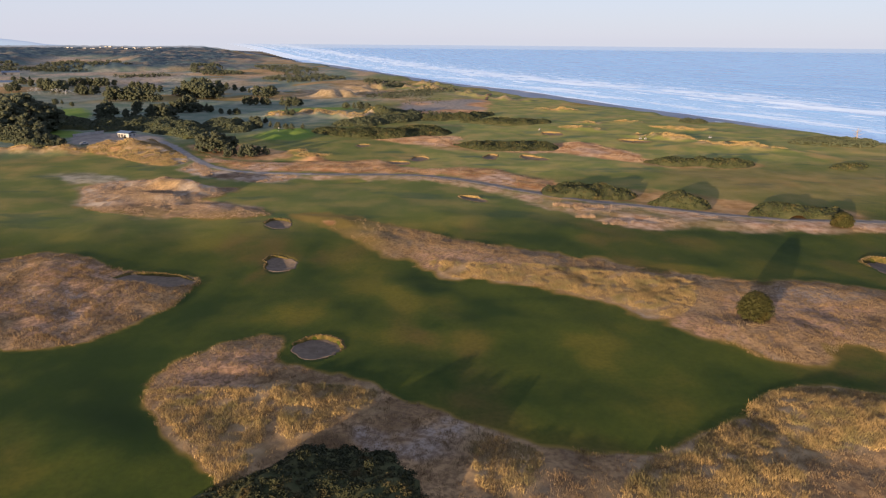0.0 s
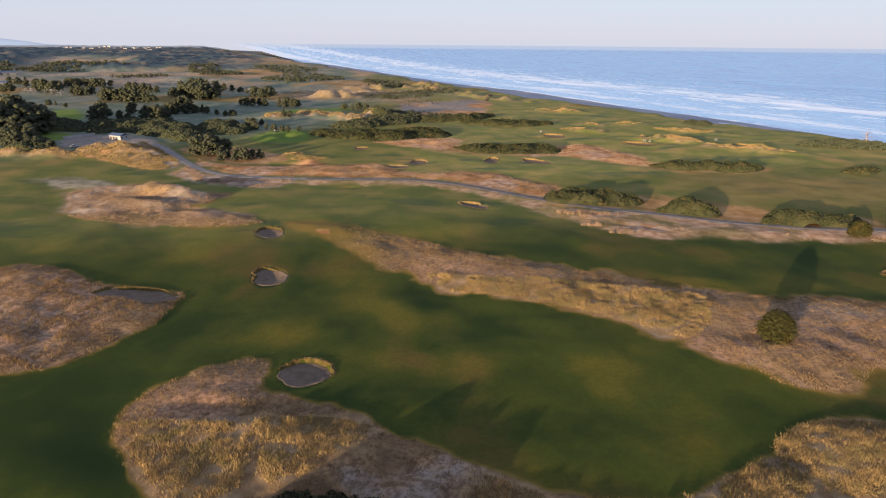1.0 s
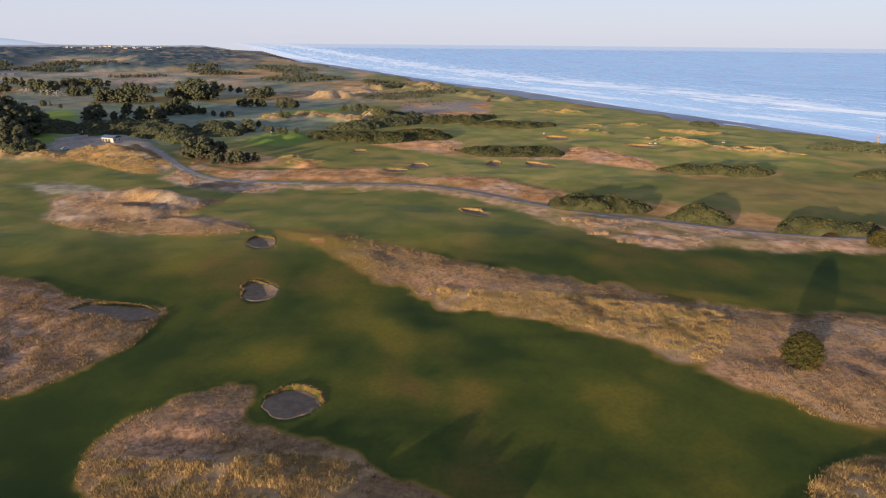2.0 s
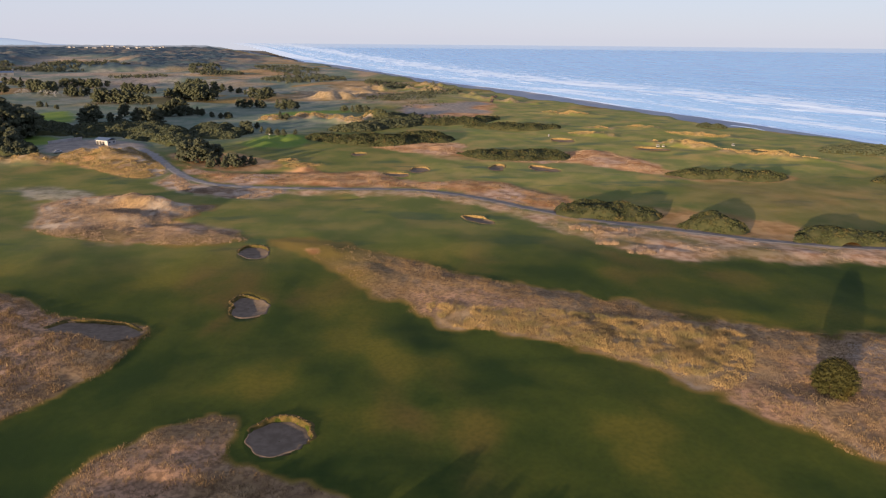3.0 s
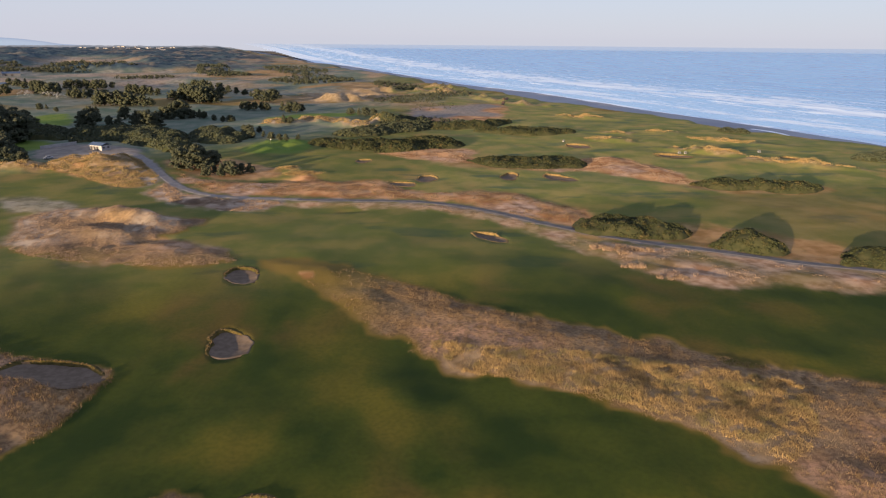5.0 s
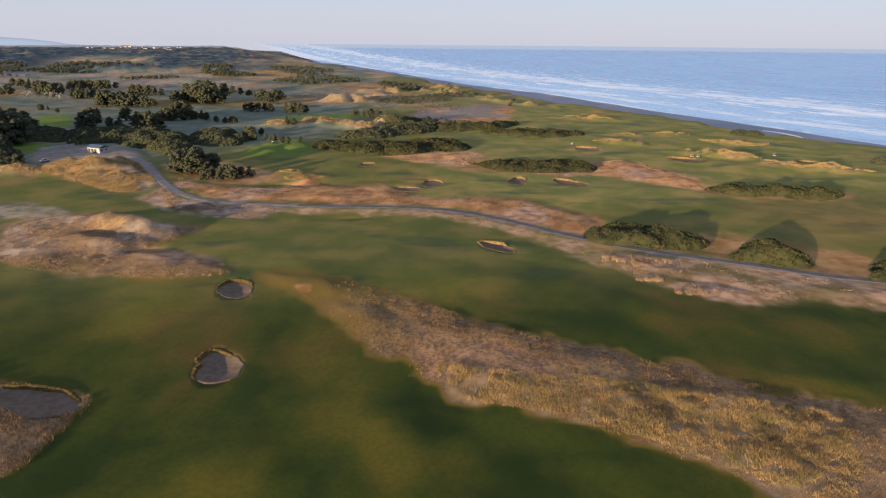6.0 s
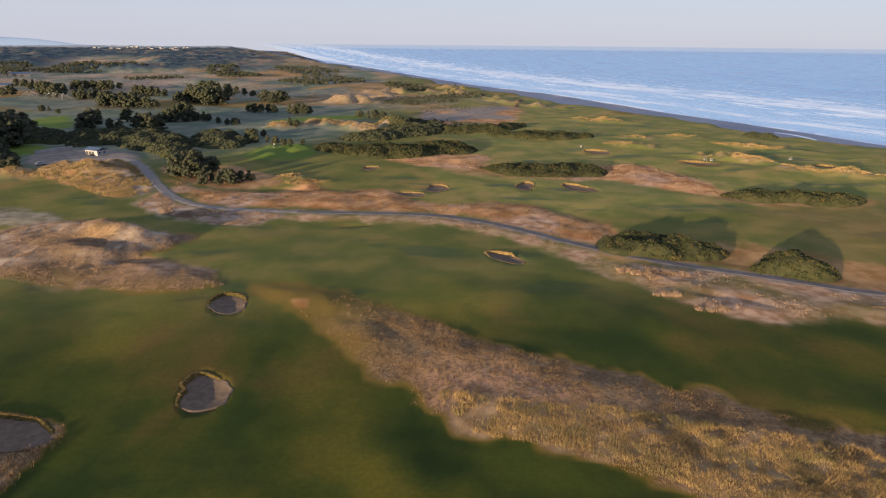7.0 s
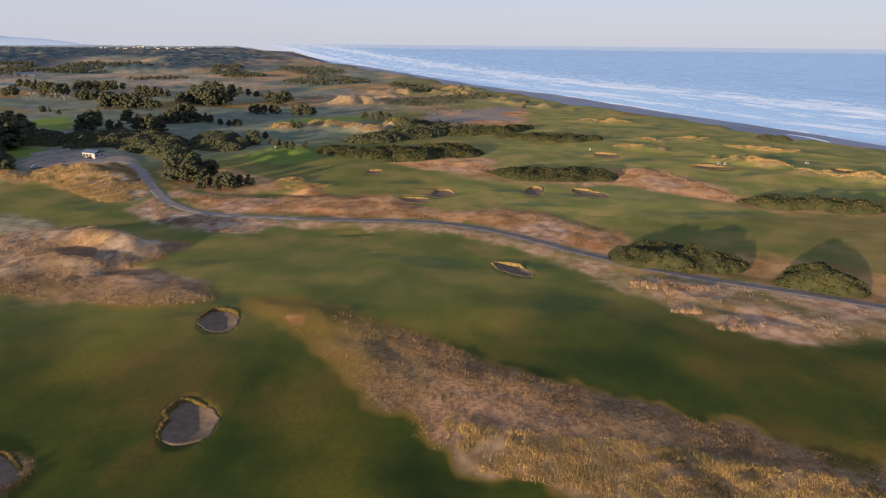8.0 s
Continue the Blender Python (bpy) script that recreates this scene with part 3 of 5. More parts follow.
# ---------------------------------------------------------------- ground, one sheet to the horizon
def fan(fine, step_r, r0, r1):
    """Rings round a place behind the start; close ones near, wide ones far."""
    ang = np.concatenate([np.linspace(-180, -54, 40)[:-1], np.arange(-54, 48.01, fine), np.linspace(48, 180, 40)[1:]])
    ring = np.concatenate([[0.5, 15, 30, 45], np.exp(np.arange(math.log(r0), math.log(r1), step_r)), [r1]])
    a, r = np.meshgrid(np.radians(ang), ring)
    x, y = r * np.sin(a), -45 + r * np.cos(a)
    m, k = x.shape
    idx = np.arange(m * k).reshape(m, k)
    faces = np.stack([idx[:-1, :-1], idx[:-1, 1:], idx[1:, 1:], idx[1:, :-1]], -1).reshape(-1, 4)[:, ::-1]
    return x.ravel(), y.ravel(), faces


gx, gy, gf = fan(0.17, 0.0080, 60, 5030)
gz = height(gx, gy)
me = raw_mesh("ground", np.stack([gx, gy, gz], 1), gf, M_GROUND, True)

rough = np.maximum.reduce([inside(gx, gy, o, 0.8, 0.9) for o in (ROUGH_WEST, ROUGH_SOUTH, BANK)])
rough = np.maximum(rough, inside(gx, gy, ROUGH_HILL, 2.5, 2.0))
rough *= 1 - 0.30 * inside(gx, gy, HILL_FOOT, 3, 2.5)
rough = np.maximum.reduce([rough, inside(gx, gy, ROUGH_MIDDLE, 2.2, 2.2) * (0.42 + 0.58 * step(gx + 4 * wavy(gx, gy, 9, 63), -32, 4)), inside(gx, gy, GOLD_D, 1.0, 1.2)])
rough = np.maximum(rough, step(gy, 420, 700) * step(wavy(gx, gy, 90, 21) + 0.4 * wavy(gx, gy, 30, 22), 0.15, 0.5) * 0.7)
heath = np.maximum.reduce([inside(gx, gy, HEATH, 3, 3), inside(gx, gy, TAN_NORTH, 3, 2), inside(gx, gy, TAN_FAR, 5, 4), 0.7 * inside(gx, gy, BETWEEN, 4, 3), 0.75 * inside(gx, gy, TREE_KNOLL, 3, 3), 0.75 * inside(gx, gy, BANK, 3, 2) * step(wavy(gx, gy, 12, 34), -0.3, 0.3)])
heath = np.maximum(heath, 0.16 * step(gx, 60, 110) * step(wavy(gx, gy, 60, 23), 0.15, 0.5) * (1 - step(gy, 330, 420)) * step(gy, 190, 240))
for d in [(51, 226, 19, 14, 0), (76, 211, 13, 12, 0), (110, 200, 20, 10, 0), (111, 287, 26, 12, -8), (30, 333, 33, 14, 5)]:
    heath = np.maximum(heath, 0.55 * step(mound(gx, gy, d) + 0.1 * wavy(gx, gy, 6, 40), 0.26, 0.42))
heath = np.maximum(heath, 0.8 * step(mound(gx, gy, (-32.4, 182.3, 2.4, 1.7, -40)), 0.3, 0.6))
pale = np.maximum(inside(gx, gy, PATH_SIDE, 2, 2) * (0.6 + 0.4 * wavy(gx, gy, 8, 24)), inside(gx, gy, PALE_BEND, 2, 2))
pale = np.maximum(pale, 0.85 * inside(gx, gy, TAN_NORTH, 4, 3) * step(wavy(gx, gy, 11, 38), 0.1, 0.5))
pale = np.maximum(pale, inside(gx, gy, HEATH, 4, 3) * step(wavy(gx, gy, 14, 25), 0.25, 0.6))
pale = np.maximum(pale, inside(gx, gy, ROUGH_HILL, 5, 3) * step(wavy(gx, gy, 24, 26), -0.1, 0.5) * 0.7)
gold = np.maximum.reduce([inside(gx, gy, o, 3, 3) for o in (GOLD_A, GOLD_B, GOLD_C, GOLD_D, GOLD_E, GOLD_F)]) * 0.7 * step(rough, 0.6, 1.0)
patchy = 0.35 * wavy(gx, gy, 9, 27) + 0.2 * wavy(gx, gy, 4, 28)
for d in DUNES + DUNES_FAR + DUNES_LINKS:
    share = mound(gx, gy, d)
    breaks = 1.0 if d[1] < 560 else 1.9
    gold = np.maximum(gold, d[6] * step(share + breaks * patchy * step(share, 0.06, 0.25), 0.3, 0.6))
gold = np.maximum(gold, step(gy, 560, 800) * step(wavy(gx, gy, 70, 28) + 0.5 * wavy(gx, gy, 22, 29), 0.35, 0.6) * (1 - step(gy, 1500, 2500)) * 0.8)
streak = step(wavy(gx, gy * 0.45 + 0.2 * gx, 60, 35) + 0.5 * wavy(gx, gy * 0.5, 26, 36), 0.05, 0.5) * step(gy, 680, 850) * (1 - step(gy, 1700, 2300))
pale = np.maximum(pale, 0.6 * streak)
gold = np.maximum(gold, 0.7 * streak * step(wavy(gx, gy * 0.5, 40, 37), 0.1, 0.4))
green = np.maximum.reduce([inside(gx, gy, o, 3, 2) for o in (GREEN_A, GREEN_B, GREEN_C, GREEN_D)])
edge = np.interp(gy, EDGE_Y, EDGE_X) + 9 * wavy(gx, gy, 45, 15) + 4 * wavy(gx, gy, 14, 16)
beach = step(gx - edge, 6, 20)
forest = woods_share(gx, gy)
# lighter links grass further off; part of that lightness stands for haze
olive = np.maximum(step(gy - 0.25 * gx, 215, 270) * step(gx, -90, 20), 0.55 * step(gy - 0.15 * gx, 160, 215))
bare = np.maximum(1 - step(lane_distance(gx, gy) + 0.8 * wavy(gx, gy, 3, 30), 1.5, 2.6), inside(gx, gy, TERRACE, 2, 2))
bare = np.maximum(bare, inside(gx, gy, TAN_FAR, 6, 3) * step(wavy(gx, gy, 30, 33) - (gx - 0) / 50, 0.0, 0.4))
tint(me, "cover_a", np.stack([rough, pale, gold], 1))
tint(me, "cover_b", np.stack([green, heath, beach], 1))
tint(me, "cover_c", np.stack([forest, olive, bare], 1))
# greys the ground inland and beyond 900 m, haze included
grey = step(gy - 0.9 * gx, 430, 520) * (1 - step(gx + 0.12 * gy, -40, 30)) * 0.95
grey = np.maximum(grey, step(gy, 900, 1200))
bleached = np.maximum.reduce([0.75 * inside(gx, gy, ROUGH_HILL, 3, 2) * step(wavy(gx, gy, 14, 44) + (gy - 214) / 40, -0.1, 0.6),
                              0.6 * step(mound(gx, gy, (-130, 243, 22, 8, -28)) + 0.2 * wavy(gx, gy, 6, 50), 0.3, 0.7), 0.7 * inside(gx, gy, PALE_BEND, 3, 2), 0.10 * inside(gx, gy, TREE_KNOLL, 3, 2), 0.9 * inside(gx, gy, PALE_FIELD, 30, 25) * step(wavy(gx, gy, 60, 45), -0.2, 0.3),
                              0.6 * inside(gx, gy, TAN_FIELD, 25, 20) * step(wavy(gx, gy * 0.5, 50, 46) + 0.5 * wavy(gx, gy, 18, 47), 0.0, 0.4),
                              0.8 * inside(gx, gy, BANK, 3, 2) * step(gx + 0.6 * (gy - 300), -138, -122),
                              # pale fields, stronger with distance; haze is part of this paleness
                              (0.30 + 0.40 * step(gy, 760, 960)) * step(gy, 500, 620) * step(wavy(gx, gy * 0.6, 42, 48) + 0.5 * wavy(gx, gy, 14, 49), 0.1 - 0.4 * step(gy, 700, 900), 0.45) * (1 - step(gy, 1500, 2200)) * (1 - step(gx + 0.4 * gy, 240, 310))])
for d in DUNES[6:10]:
    bleached = np.maximum(bleached, 0.75 * step(mound(gx, gy, d) + 0.3 * wavy(gx, gy, 6, 39), 0.35, 0.7))
bleached *= (1 - forest) * (1 - beach)
dry_and_lit = 0.50 + 0.22 * wavy(gx, gy, 38, 52) + 0.14 * wavy(gx, gy, 13, 53) + 0.06 * wavy(gx, gy, 5, 56)
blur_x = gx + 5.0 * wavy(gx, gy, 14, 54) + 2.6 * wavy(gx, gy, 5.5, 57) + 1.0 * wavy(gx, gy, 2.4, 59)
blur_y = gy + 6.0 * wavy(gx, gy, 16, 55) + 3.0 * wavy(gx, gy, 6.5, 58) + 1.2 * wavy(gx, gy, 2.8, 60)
# besides dry turf, sunlit swell faces are tinted lighter and shaded dips darker
for d in DRY_SUNLIT:
    dry_and_lit += 0.52 * mound(blur_x, blur_y, d) * (0.8 + 0.5 * wavy(gx, gy, 7, 62))
for d in LUSH_SHADED:
    dry_and_lit -= 0.28 * mound(blur_x, blur_y, d)
pinkish, ashen = 0 * gx, 0 * gx
for d in PINK:
    pinkish = np.maximum(pinkish, step(mound(blur_x, blur_y, d), 0.15, 0.7))
for d in ASHEN:
    ashen = np.maximum(ashen, step(mound(blur_x, blur_y, d), 0.25, 0.75))
tint(me, "cover_e", np.stack([pinkish, ashen, 0 * gx], 1))
tint(me, "cover_d", np.stack([grey, bleached, np.clip(dry_and_lit, 0, 1)], 1))
tagged(new("ground", me), "rolling links turf with tan fescue, dunes and dark beach", "ground", kind="structure")

# ---------------------------------------------------------------- sea
sx, sy, sf = fan(0.25, 0.0095, 200, 5030)
off = (sx - np.interp(sy, WATER_Y, WATER_X)) * 0.92
along = sy + 0.38 * sx
swell = np.sin(off / 11 + 2.5 * wavy(sx, sy, 160, 41) + 1.2 * wavy(sx, sy, 60, 42))
sz = SEA + 0.02 + step(off, 10, 160) * (0.55 * np.maximum(swell, -0.3) + 0.3 * wavy(sx, sy, 25, 43)) * (1 - 0.6 * step(off, 700, 1500))
sz += 46 * step(np.hypot(sx, sy), 1800, 5600) / step(5030, 1800, 5600)   # the sheet ends before the true horizon and rises to meet it
keep = (off[sf] > -60).any(1)
used = np.unique(sf[keep])
where = np.full(len(sx), -1)
where[used] = np.arange(len(used))
me = raw_mesh("water", np.stack([sx, sy, sz], 1)[used], where[sf[keep]], M_SEA, True)
tint(me, "shore", np.stack([along / 100, off / 100, 0 * off], 1)[used])
tagged(new("water", me), "pale blue ocean with white breakers along the beach", "sea", kind="structure")


# ---------------------------------------------------------------- cart path
def ribbon(line, width, lift, mat, name, across=5):
    d = np.gradient(line, axis=0)
    d /= np.linalg.norm(d, axis=1)[:, None]
    nrm = np.stack([-d[:, 1], d[:, 0]], 1)
    w = (width * (1 + 0.08 * wavy(line[:, 0], line[:, 1], 7, 51)))[:, None] if np.ndim(width) == 0 else np.asarray(width)[:, None]
    offs = np.linspace(-0.5, 0.5, across)[None, :]
    px = line[:, :1] + nrm[:, :1] * w * offs
    py = line[:, 1:] + nrm[:, 1:] * w * offs
    pz = height(px.ravel(), py.ravel()).reshape(px.shape) + lift
    pz[:, 0] -= lift + 0.15
    pz[:, -1] -= lift + 0.15
    m, k = px.shape
    idx = np.arange(m * k).reshape(m, k)
    faces = np.stack([idx[:-1, :-1], idx[1:, :-1], idx[1:, 1:], idx[:-1, 1:]], -1).reshape(-1, 4)[:, ::-1]
    return raw_mesh(name, np.stack([px.ravel(), py.ravel(), pz.ravel()], 1), faces, mat, False)


fine_line = rounded(LANE, 30, False)
bend = int(np.argmin(np.hypot(fine_line[:, 0] + 52, fine_line[:, 1] - 258.5)))
width = 2.9 + 1.3 * (1 - step(fine_line[:, 0], -110, -75))
tagged(new("road", ribbon(fine_line[:bend + 1], width[:bend + 1], 0.09, M_GRAVEL, "road", 7)), "pale grey gravel drive curving down from the yard", "drive", kind="structure")
tagged(new("road", ribbon(fine_line[bend:], width[bend:], 0.09, M_ASPHALT, "road", 7)), "narrow grey asphalt cart path winding through the rough", "cart path", kind="structure")


# ---------------------------------------------------------------- plant builders
def part(name, me, parent, label="", kind=""):
    ob = new(name, me)
    ob.parent = parent
    return tagged(ob, label, kind=kind)


def blades(p, z, tall, wide, per, lean, seed, loose=1.3):
    """Tufts of grass at the places p: per blades each, one tapered leaf a blade."""
    rng = np.random.default_rng(seed)
    n = len(p) * per
    base = np.repeat(p, per, 0) + rng.normal(0, wide * loose, (n, 2))
    zz = np.repeat(z, per)
    h = np.repeat(tall * rng.uniform(0.6, 1.25, len(p)), per) * rng.uniform(0.6, 1.1, n)
    a = rng.uniform(0, 2 * np.pi, n)
    side = np.stack([np.cos(a), np.sin(a)], 1) * (wide * rng.uniform(0.5, 1.0, n))[:, None]
    tip = base + rng.normal(0, 1, (n, 2)) * (h * lean)[:, None]
    v = np.empty((n, 3, 3))
    v[:, 0, :2], v[:, 0, 2] = base - side, zz - 0.05
    v[:, 1, :2], v[:, 1, 2] = base + side, zz - 0.05
    v[:, 2, :2], v[:, 2, 2] = tip, zz + h
    return v.reshape(-1, 3), np.arange(n * 3).reshape(-1, 3)


def cards(c, nrm, size, seed, spread=0.5):
    """Leaf sprays: bent four-cornered leaves at the places c that face about along nrm."""
    rng = np.random.default_rng(seed)
    n = len(c)
    d = nrm + rng.normal(0, spread, (n, 3))
    d /= np.linalg.norm(d, axis=1)[:, None] + 1e-9
    u = np.cross(d, rng.normal(0, 1, (n, 3)))
    u /= np.linalg.norm(u, axis=1)[:, None] + 1e-9
    w = np.cross(d, u)
    s = size * rng.uniform(0.6, 1.3, n)[:, None]
    v = np.stack([c - u * s, c - w * s * 0.55 + d * s * 0.2, c + u * s, c + w * s * 0.55 + d * s * 0.2], 1)
    return v.reshape(-1, 3), np.arange(n * 4).reshape(-1, 4)


def leafy_balls(centres, radii, per, size, seed, squash=0.8, low=-0.25):
    rng = np.random.default_rng(seed)
    k = len(centres)
    d = rng.normal(0, 1, (k * per, 3))
    d /= np.linalg.norm(d, axis=1)[:, None]
    d[:, 2] = np.where(d[:, 2] < low, -d[:, 2] * 0.5, d[:, 2])
    r = np.repeat(radii, per) * rng.uniform(0.6, 1.08, k * per)
    c = np.repeat(centres, per, 0) + d * r[:, None] * np.array([1, 1, squash])
    return cards(c, d, size, seed + 1, 0.32)


def cores(centres, radii, squash=0.8):
    """The closed inner mass of each bunch of leaves, eight-sided."""
    a = np.radians(np.arange(0, 360, 60))
    ring = np.concatenate([[[0, 0, -0.8]], np.stack([np.cos(a), np.sin(a), 0 * a - 0.15], 1), np.stack([0.7 * np.cos(a + 0.5), 0.7 * np.sin(a + 0.5), 0 * a + 0.55], 1), [[0, 0, 0.9]]])
    f = []
    for k in range(6):
        j = (k + 1) % 6
        f += [[0, 1 + j, 1 + k, 1 + k], [1 + k, 1 + j, 7 + j, 7 + k], [7 + k, 7 + j, 13, 13]]
    v = np.asarray(centres)[:, None] + ring[None] * (np.asarray(radii) * 0.80)[:, None, None] * np.array([1, 1, squash])
    quads = [q for q in f if q[2] != q[3]]
    tris = [q[:3] for q in f if q[2] == q[3]]
    n = len(v)
    shift = (np.arange(n) * 14)[:, None, None]
    tri = (np.array(tris)[None] + shift).reshape(-1, 3)
    quad = (np.array(quads)[None] + shift).reshape(-1, 4)
    return v.reshape(-1, 3), np.concatenate([tri, quad[:, :3], quad[:, [0, 2, 3]]])


def dome_cap(outline, top, seed, grid=1.0, sink=0.32):
    """The closed inner mass of a thicket, a little under its leaves."""
    lo, hi = outline.min(0) - grid, outline.max(0) + grid
    xs, ys = np.arange(lo[0], hi[0] + grid, grid), np.arange(lo[1], hi[1] + grid, grid)
    x, y = np.meshgrid(xs, ys)
    inner = -outline_distance(x.ravel(), y.ravel(), outline).reshape(x.shape)
    zg = height(x.ravel(), y.ravel()).reshape(x.shape)
    inner = inner + ragged_edge(x, y, seed)
    z = zg + np.where(inner > 0, thicket_top(x, y, inner, top, seed) - sink, -0.6)
    m, k = x.shape
    idx = np.arange(m * k).reshape(m, k)
    f = np.stack([idx[:-1, :-1], idx[:-1, 1:], idx[1:, 1:], idx[1:, :-1]], -1).reshape(-1, 4)
    f = f[(inner.ravel()[f] > -grid).any(1)]
    return np.stack([x.ravel(), y.ravel(), z.ravel()], 1), f


def ragged_edge(x, y, seed):
    return 2.2 * wavy(x, y, 10, seed + 8) + 1.0 * wavy(x, y, 4, seed + 9) - 0.1


def thicket_top(x, y, inner, top, seed):
    return top * np.sqrt(np.clip(inner / (1.5 * top), 0, 1)) * (0.80 + 0.26 * wavy(x, y, 6, seed) + 0.14 * wavy(x, y, 2.4, seed + 1))


def thicket(outline, top, label, mat, seed, size=0.27, dense=1.05, category="gorse", group="", name="gorse_thicket"):
    """A low dense thicket: bunches of leaves over a dark inner mass."""
    o = rounded(outline, 5)
    mid = o.mean(0)
    holder = tagged(new(name), label, category, group)
    holder.location = (mid[0], mid[1], ground_at(*mid))
    off = np.array([*holder.location])
    p = scatter(o, dense, seed, 3300)
    inner = -outline_distance(p[:, 0], p[:, 1], o) + ragged_edge(p[:, 0], p[:, 1], seed)
    p, inner = p[inner > 0.1], inner[inner > 0.1]
    zg = height(p[:, 0], p[:, 1])
    t = thicket_top(p[:, 0], p[:, 1], inner, top, seed)
    rng = np.random.default_rng(seed)
    rad = rng.uniform(0.6, 1.25, len(p)) * (0.32 + 0.12 * top)
    c = np.stack([p[:, 0], p[:, 1], zg + np.maximum(t - rad * 0.7, 0.1)], 1)
    v, f = leafy_balls(c, rad, 70 if mid[1] < 100 else 26 if mid[1] < 260 else 14, size if mid[1] < 260 else size * 1.15, seed + 5)
    part("foliage", raw_mesh("foliage", v - off, f, mat), holder)
    v, f = dome_cap(o, top, seed)
    part("thicket_core", raw_mesh("thicket_core", v - off, f, M_TWIG, True), holder, "dark inner twigs")
    return holder


def tube(path, radii, sides=7):
    path = np.asarray(path, float)
    d = np.gradient(path, axis=0)
    d /= np.linalg.norm(d, axis=1)[:, None]
    u = np.cross(d, [0.31, 0.87, 0.38])
    u /= np.linalg.norm(u, axis=1)[:, None]
    w = np.cross(d, u)
    a = np.linspace(0, 2 * np.pi, sides, endpoint=False)
    v = path[:, None] + (np.cos(a)[None, :, None] * u[:, None] + np.sin(a)[None, :, None] * w[:, None]) * np.asarray(radii)[:, None, None]
    k = len(path)
    idx = np.arange(k * sides).reshape(k, sides)
    f = np.stack([idx[:-1], np.roll(idx[:-1], -1, 1), np.roll(idx[1:], -1, 1), idx[1:]], -1).reshape(-1, 4)
    return v.reshape(-1, 3), f


def joined(pieces):
    vs, fs, n = [], [], 0
    for v, f in pieces:
        vs.append(v)
        fs.append(f + n)
        n += len(v)
    return np.concatenate(vs), np.concatenate(fs)


def pine(tall, wide, seed, leaves=32, size=0.38, label="", shape="round"):
    """A shore pine: leaning tapered trunk, limbs and a crown of many needle bunches."""
    rng = np.random.default_rng(seed)
    holder = tagged(new("pine_tree"), label or "dark green wind-shaped shore pine on the links", "tree", "pines of the links")
    lean = rng.normal(0, 0.05 * tall, 2)
    k = np.linspace(0, 1, 7)
    trunk = np.stack([lean[0] * k ** 2, lean[1] * k ** 2, tall * 0.86 * k - 0.3], 1)
    wood = [tube(trunk, 0.026 * tall * (1 - 0.85 * k) + 0.03)]
    cs, rs = [], []
    for i in range(int(30 + 1.8 * tall)):
        h = rng.uniform(0.06, 0.92)
        a = i * 2.4 + rng.uniform(-0.5, 0.5)
        out = wide * 0.46 * (math.sqrt(max(0.05, 1 - ((h - 0.30) / 0.70) ** 2)) if shape == "round" else 1.05 - h) * rng.uniform(0.6, 1.0)
        root = np.array([lean[0] * h * h, lean[1] * h * h, tall * 0.86 * h])
        tip = root + np.array([math.cos(a) * out, math.sin(a) * out, tall * rng.uniform(0.03, 0.12)])
        mid = (root + tip) / 2 + np.array([0, 0, -0.02 * tall])
        if i < 11:
            wood.append(tube([root, mid, tip], [0.010 * tall, 0.007 * tall, 0.004 * tall], 5))
        for q in (0.55, 1.0):
            cs.append(root + (tip - root) * q + rng.normal(0, 0.04 * wide, 3))
            rs.append(wide * rng.uniform(0.09, 0.155))
    cs.append([lean[0], lean[1], tall * 0.9])
    rs.append(wide * 0.16)
    v, f = joined(wood)
    part("trunk", raw_mesh("trunk", v, f, M_BARK, True), holder, "grey-brown trunk and limbs")
    v, f = leafy_balls(np.array(cs), np.array(rs), leaves, size, seed + 3, 0.8, -0.6)
    part("crown", raw_mesh("crown", v, f, M_PINE), holder)
    v, f = cores(cs, rs)
    part("inner_crown", raw_mesh("inner_crown", v, f, M_PINE_IN, True), holder, "shaded inner mass of twigs and needles")
    return holder


# ---------------------------------------------------------------- gorse and scrub thickets
G_LINKS = "gorse thickets of the links"
thicket([(35, 226), (42, 237), (52, 238), (62, 231), (67, 224), (61, 217.5), (52, 214.6), (42, 218.5)], 4.0, "broad dark green gorse thicket beside the cart path", M_GORSE, 101, group=G_LINKS)
thicket([(66.5, 210), (74, 219), (84, 221), (86.5, 210), (81, 202.5), (73, 204)], 4.2, "rounded dark gorse thicket beside the cart path", M_GORSE, 102, group=G_LINKS)
thicket([(92.5, 196), (99, 206), (114, 208), (124, 202), (124, 195), (112, 193.5), (100, 194)], 3.8, "long low gorse thicket along the cart path", M_GORSE, 103, group=G_LINKS)
thicket([(4, 335), (14.5, 342), (38.5, 347), (58, 340), (52, 324), (35, 320), (20, 321)], 2.9, "long gorse thicket above a tan bank", M_GORSE, 104, group=G_LINKS)
thicket([(89, 294), (102, 298), (116, 295), (133, 285), (124, 275.5), (107, 280), (92, 286)], 3.1, "long gorse hedge on the open links", M_GORSE, 105, group=G_LINKS)
thicket([(11, 438), (38.5, 449), (66, 442), (66, 430), (38.6, 421)], 3.0, "dark gorse belt across the links", M_GORSE, 106, group=G_LINKS, dense=0.8)
thicket([(-26, 453), (3, 464), (31, 488), (35, 483), (19.4, 457), (-12.7, 441)], 4.0, "olive gorse belt at a sandy hollow", M_GORSE, 107, group=G_LINKS, dense=0.8)
thicket([(-74, 375), (-65, 386), (-38, 388), (-11, 398), (6, 382), (-10, 366.6), (-29, 352), (-50, 361)], 2.9, "broad gorse thicket beside the fairway", M_GORSE, 108, group=G_LINKS, size=0.4)
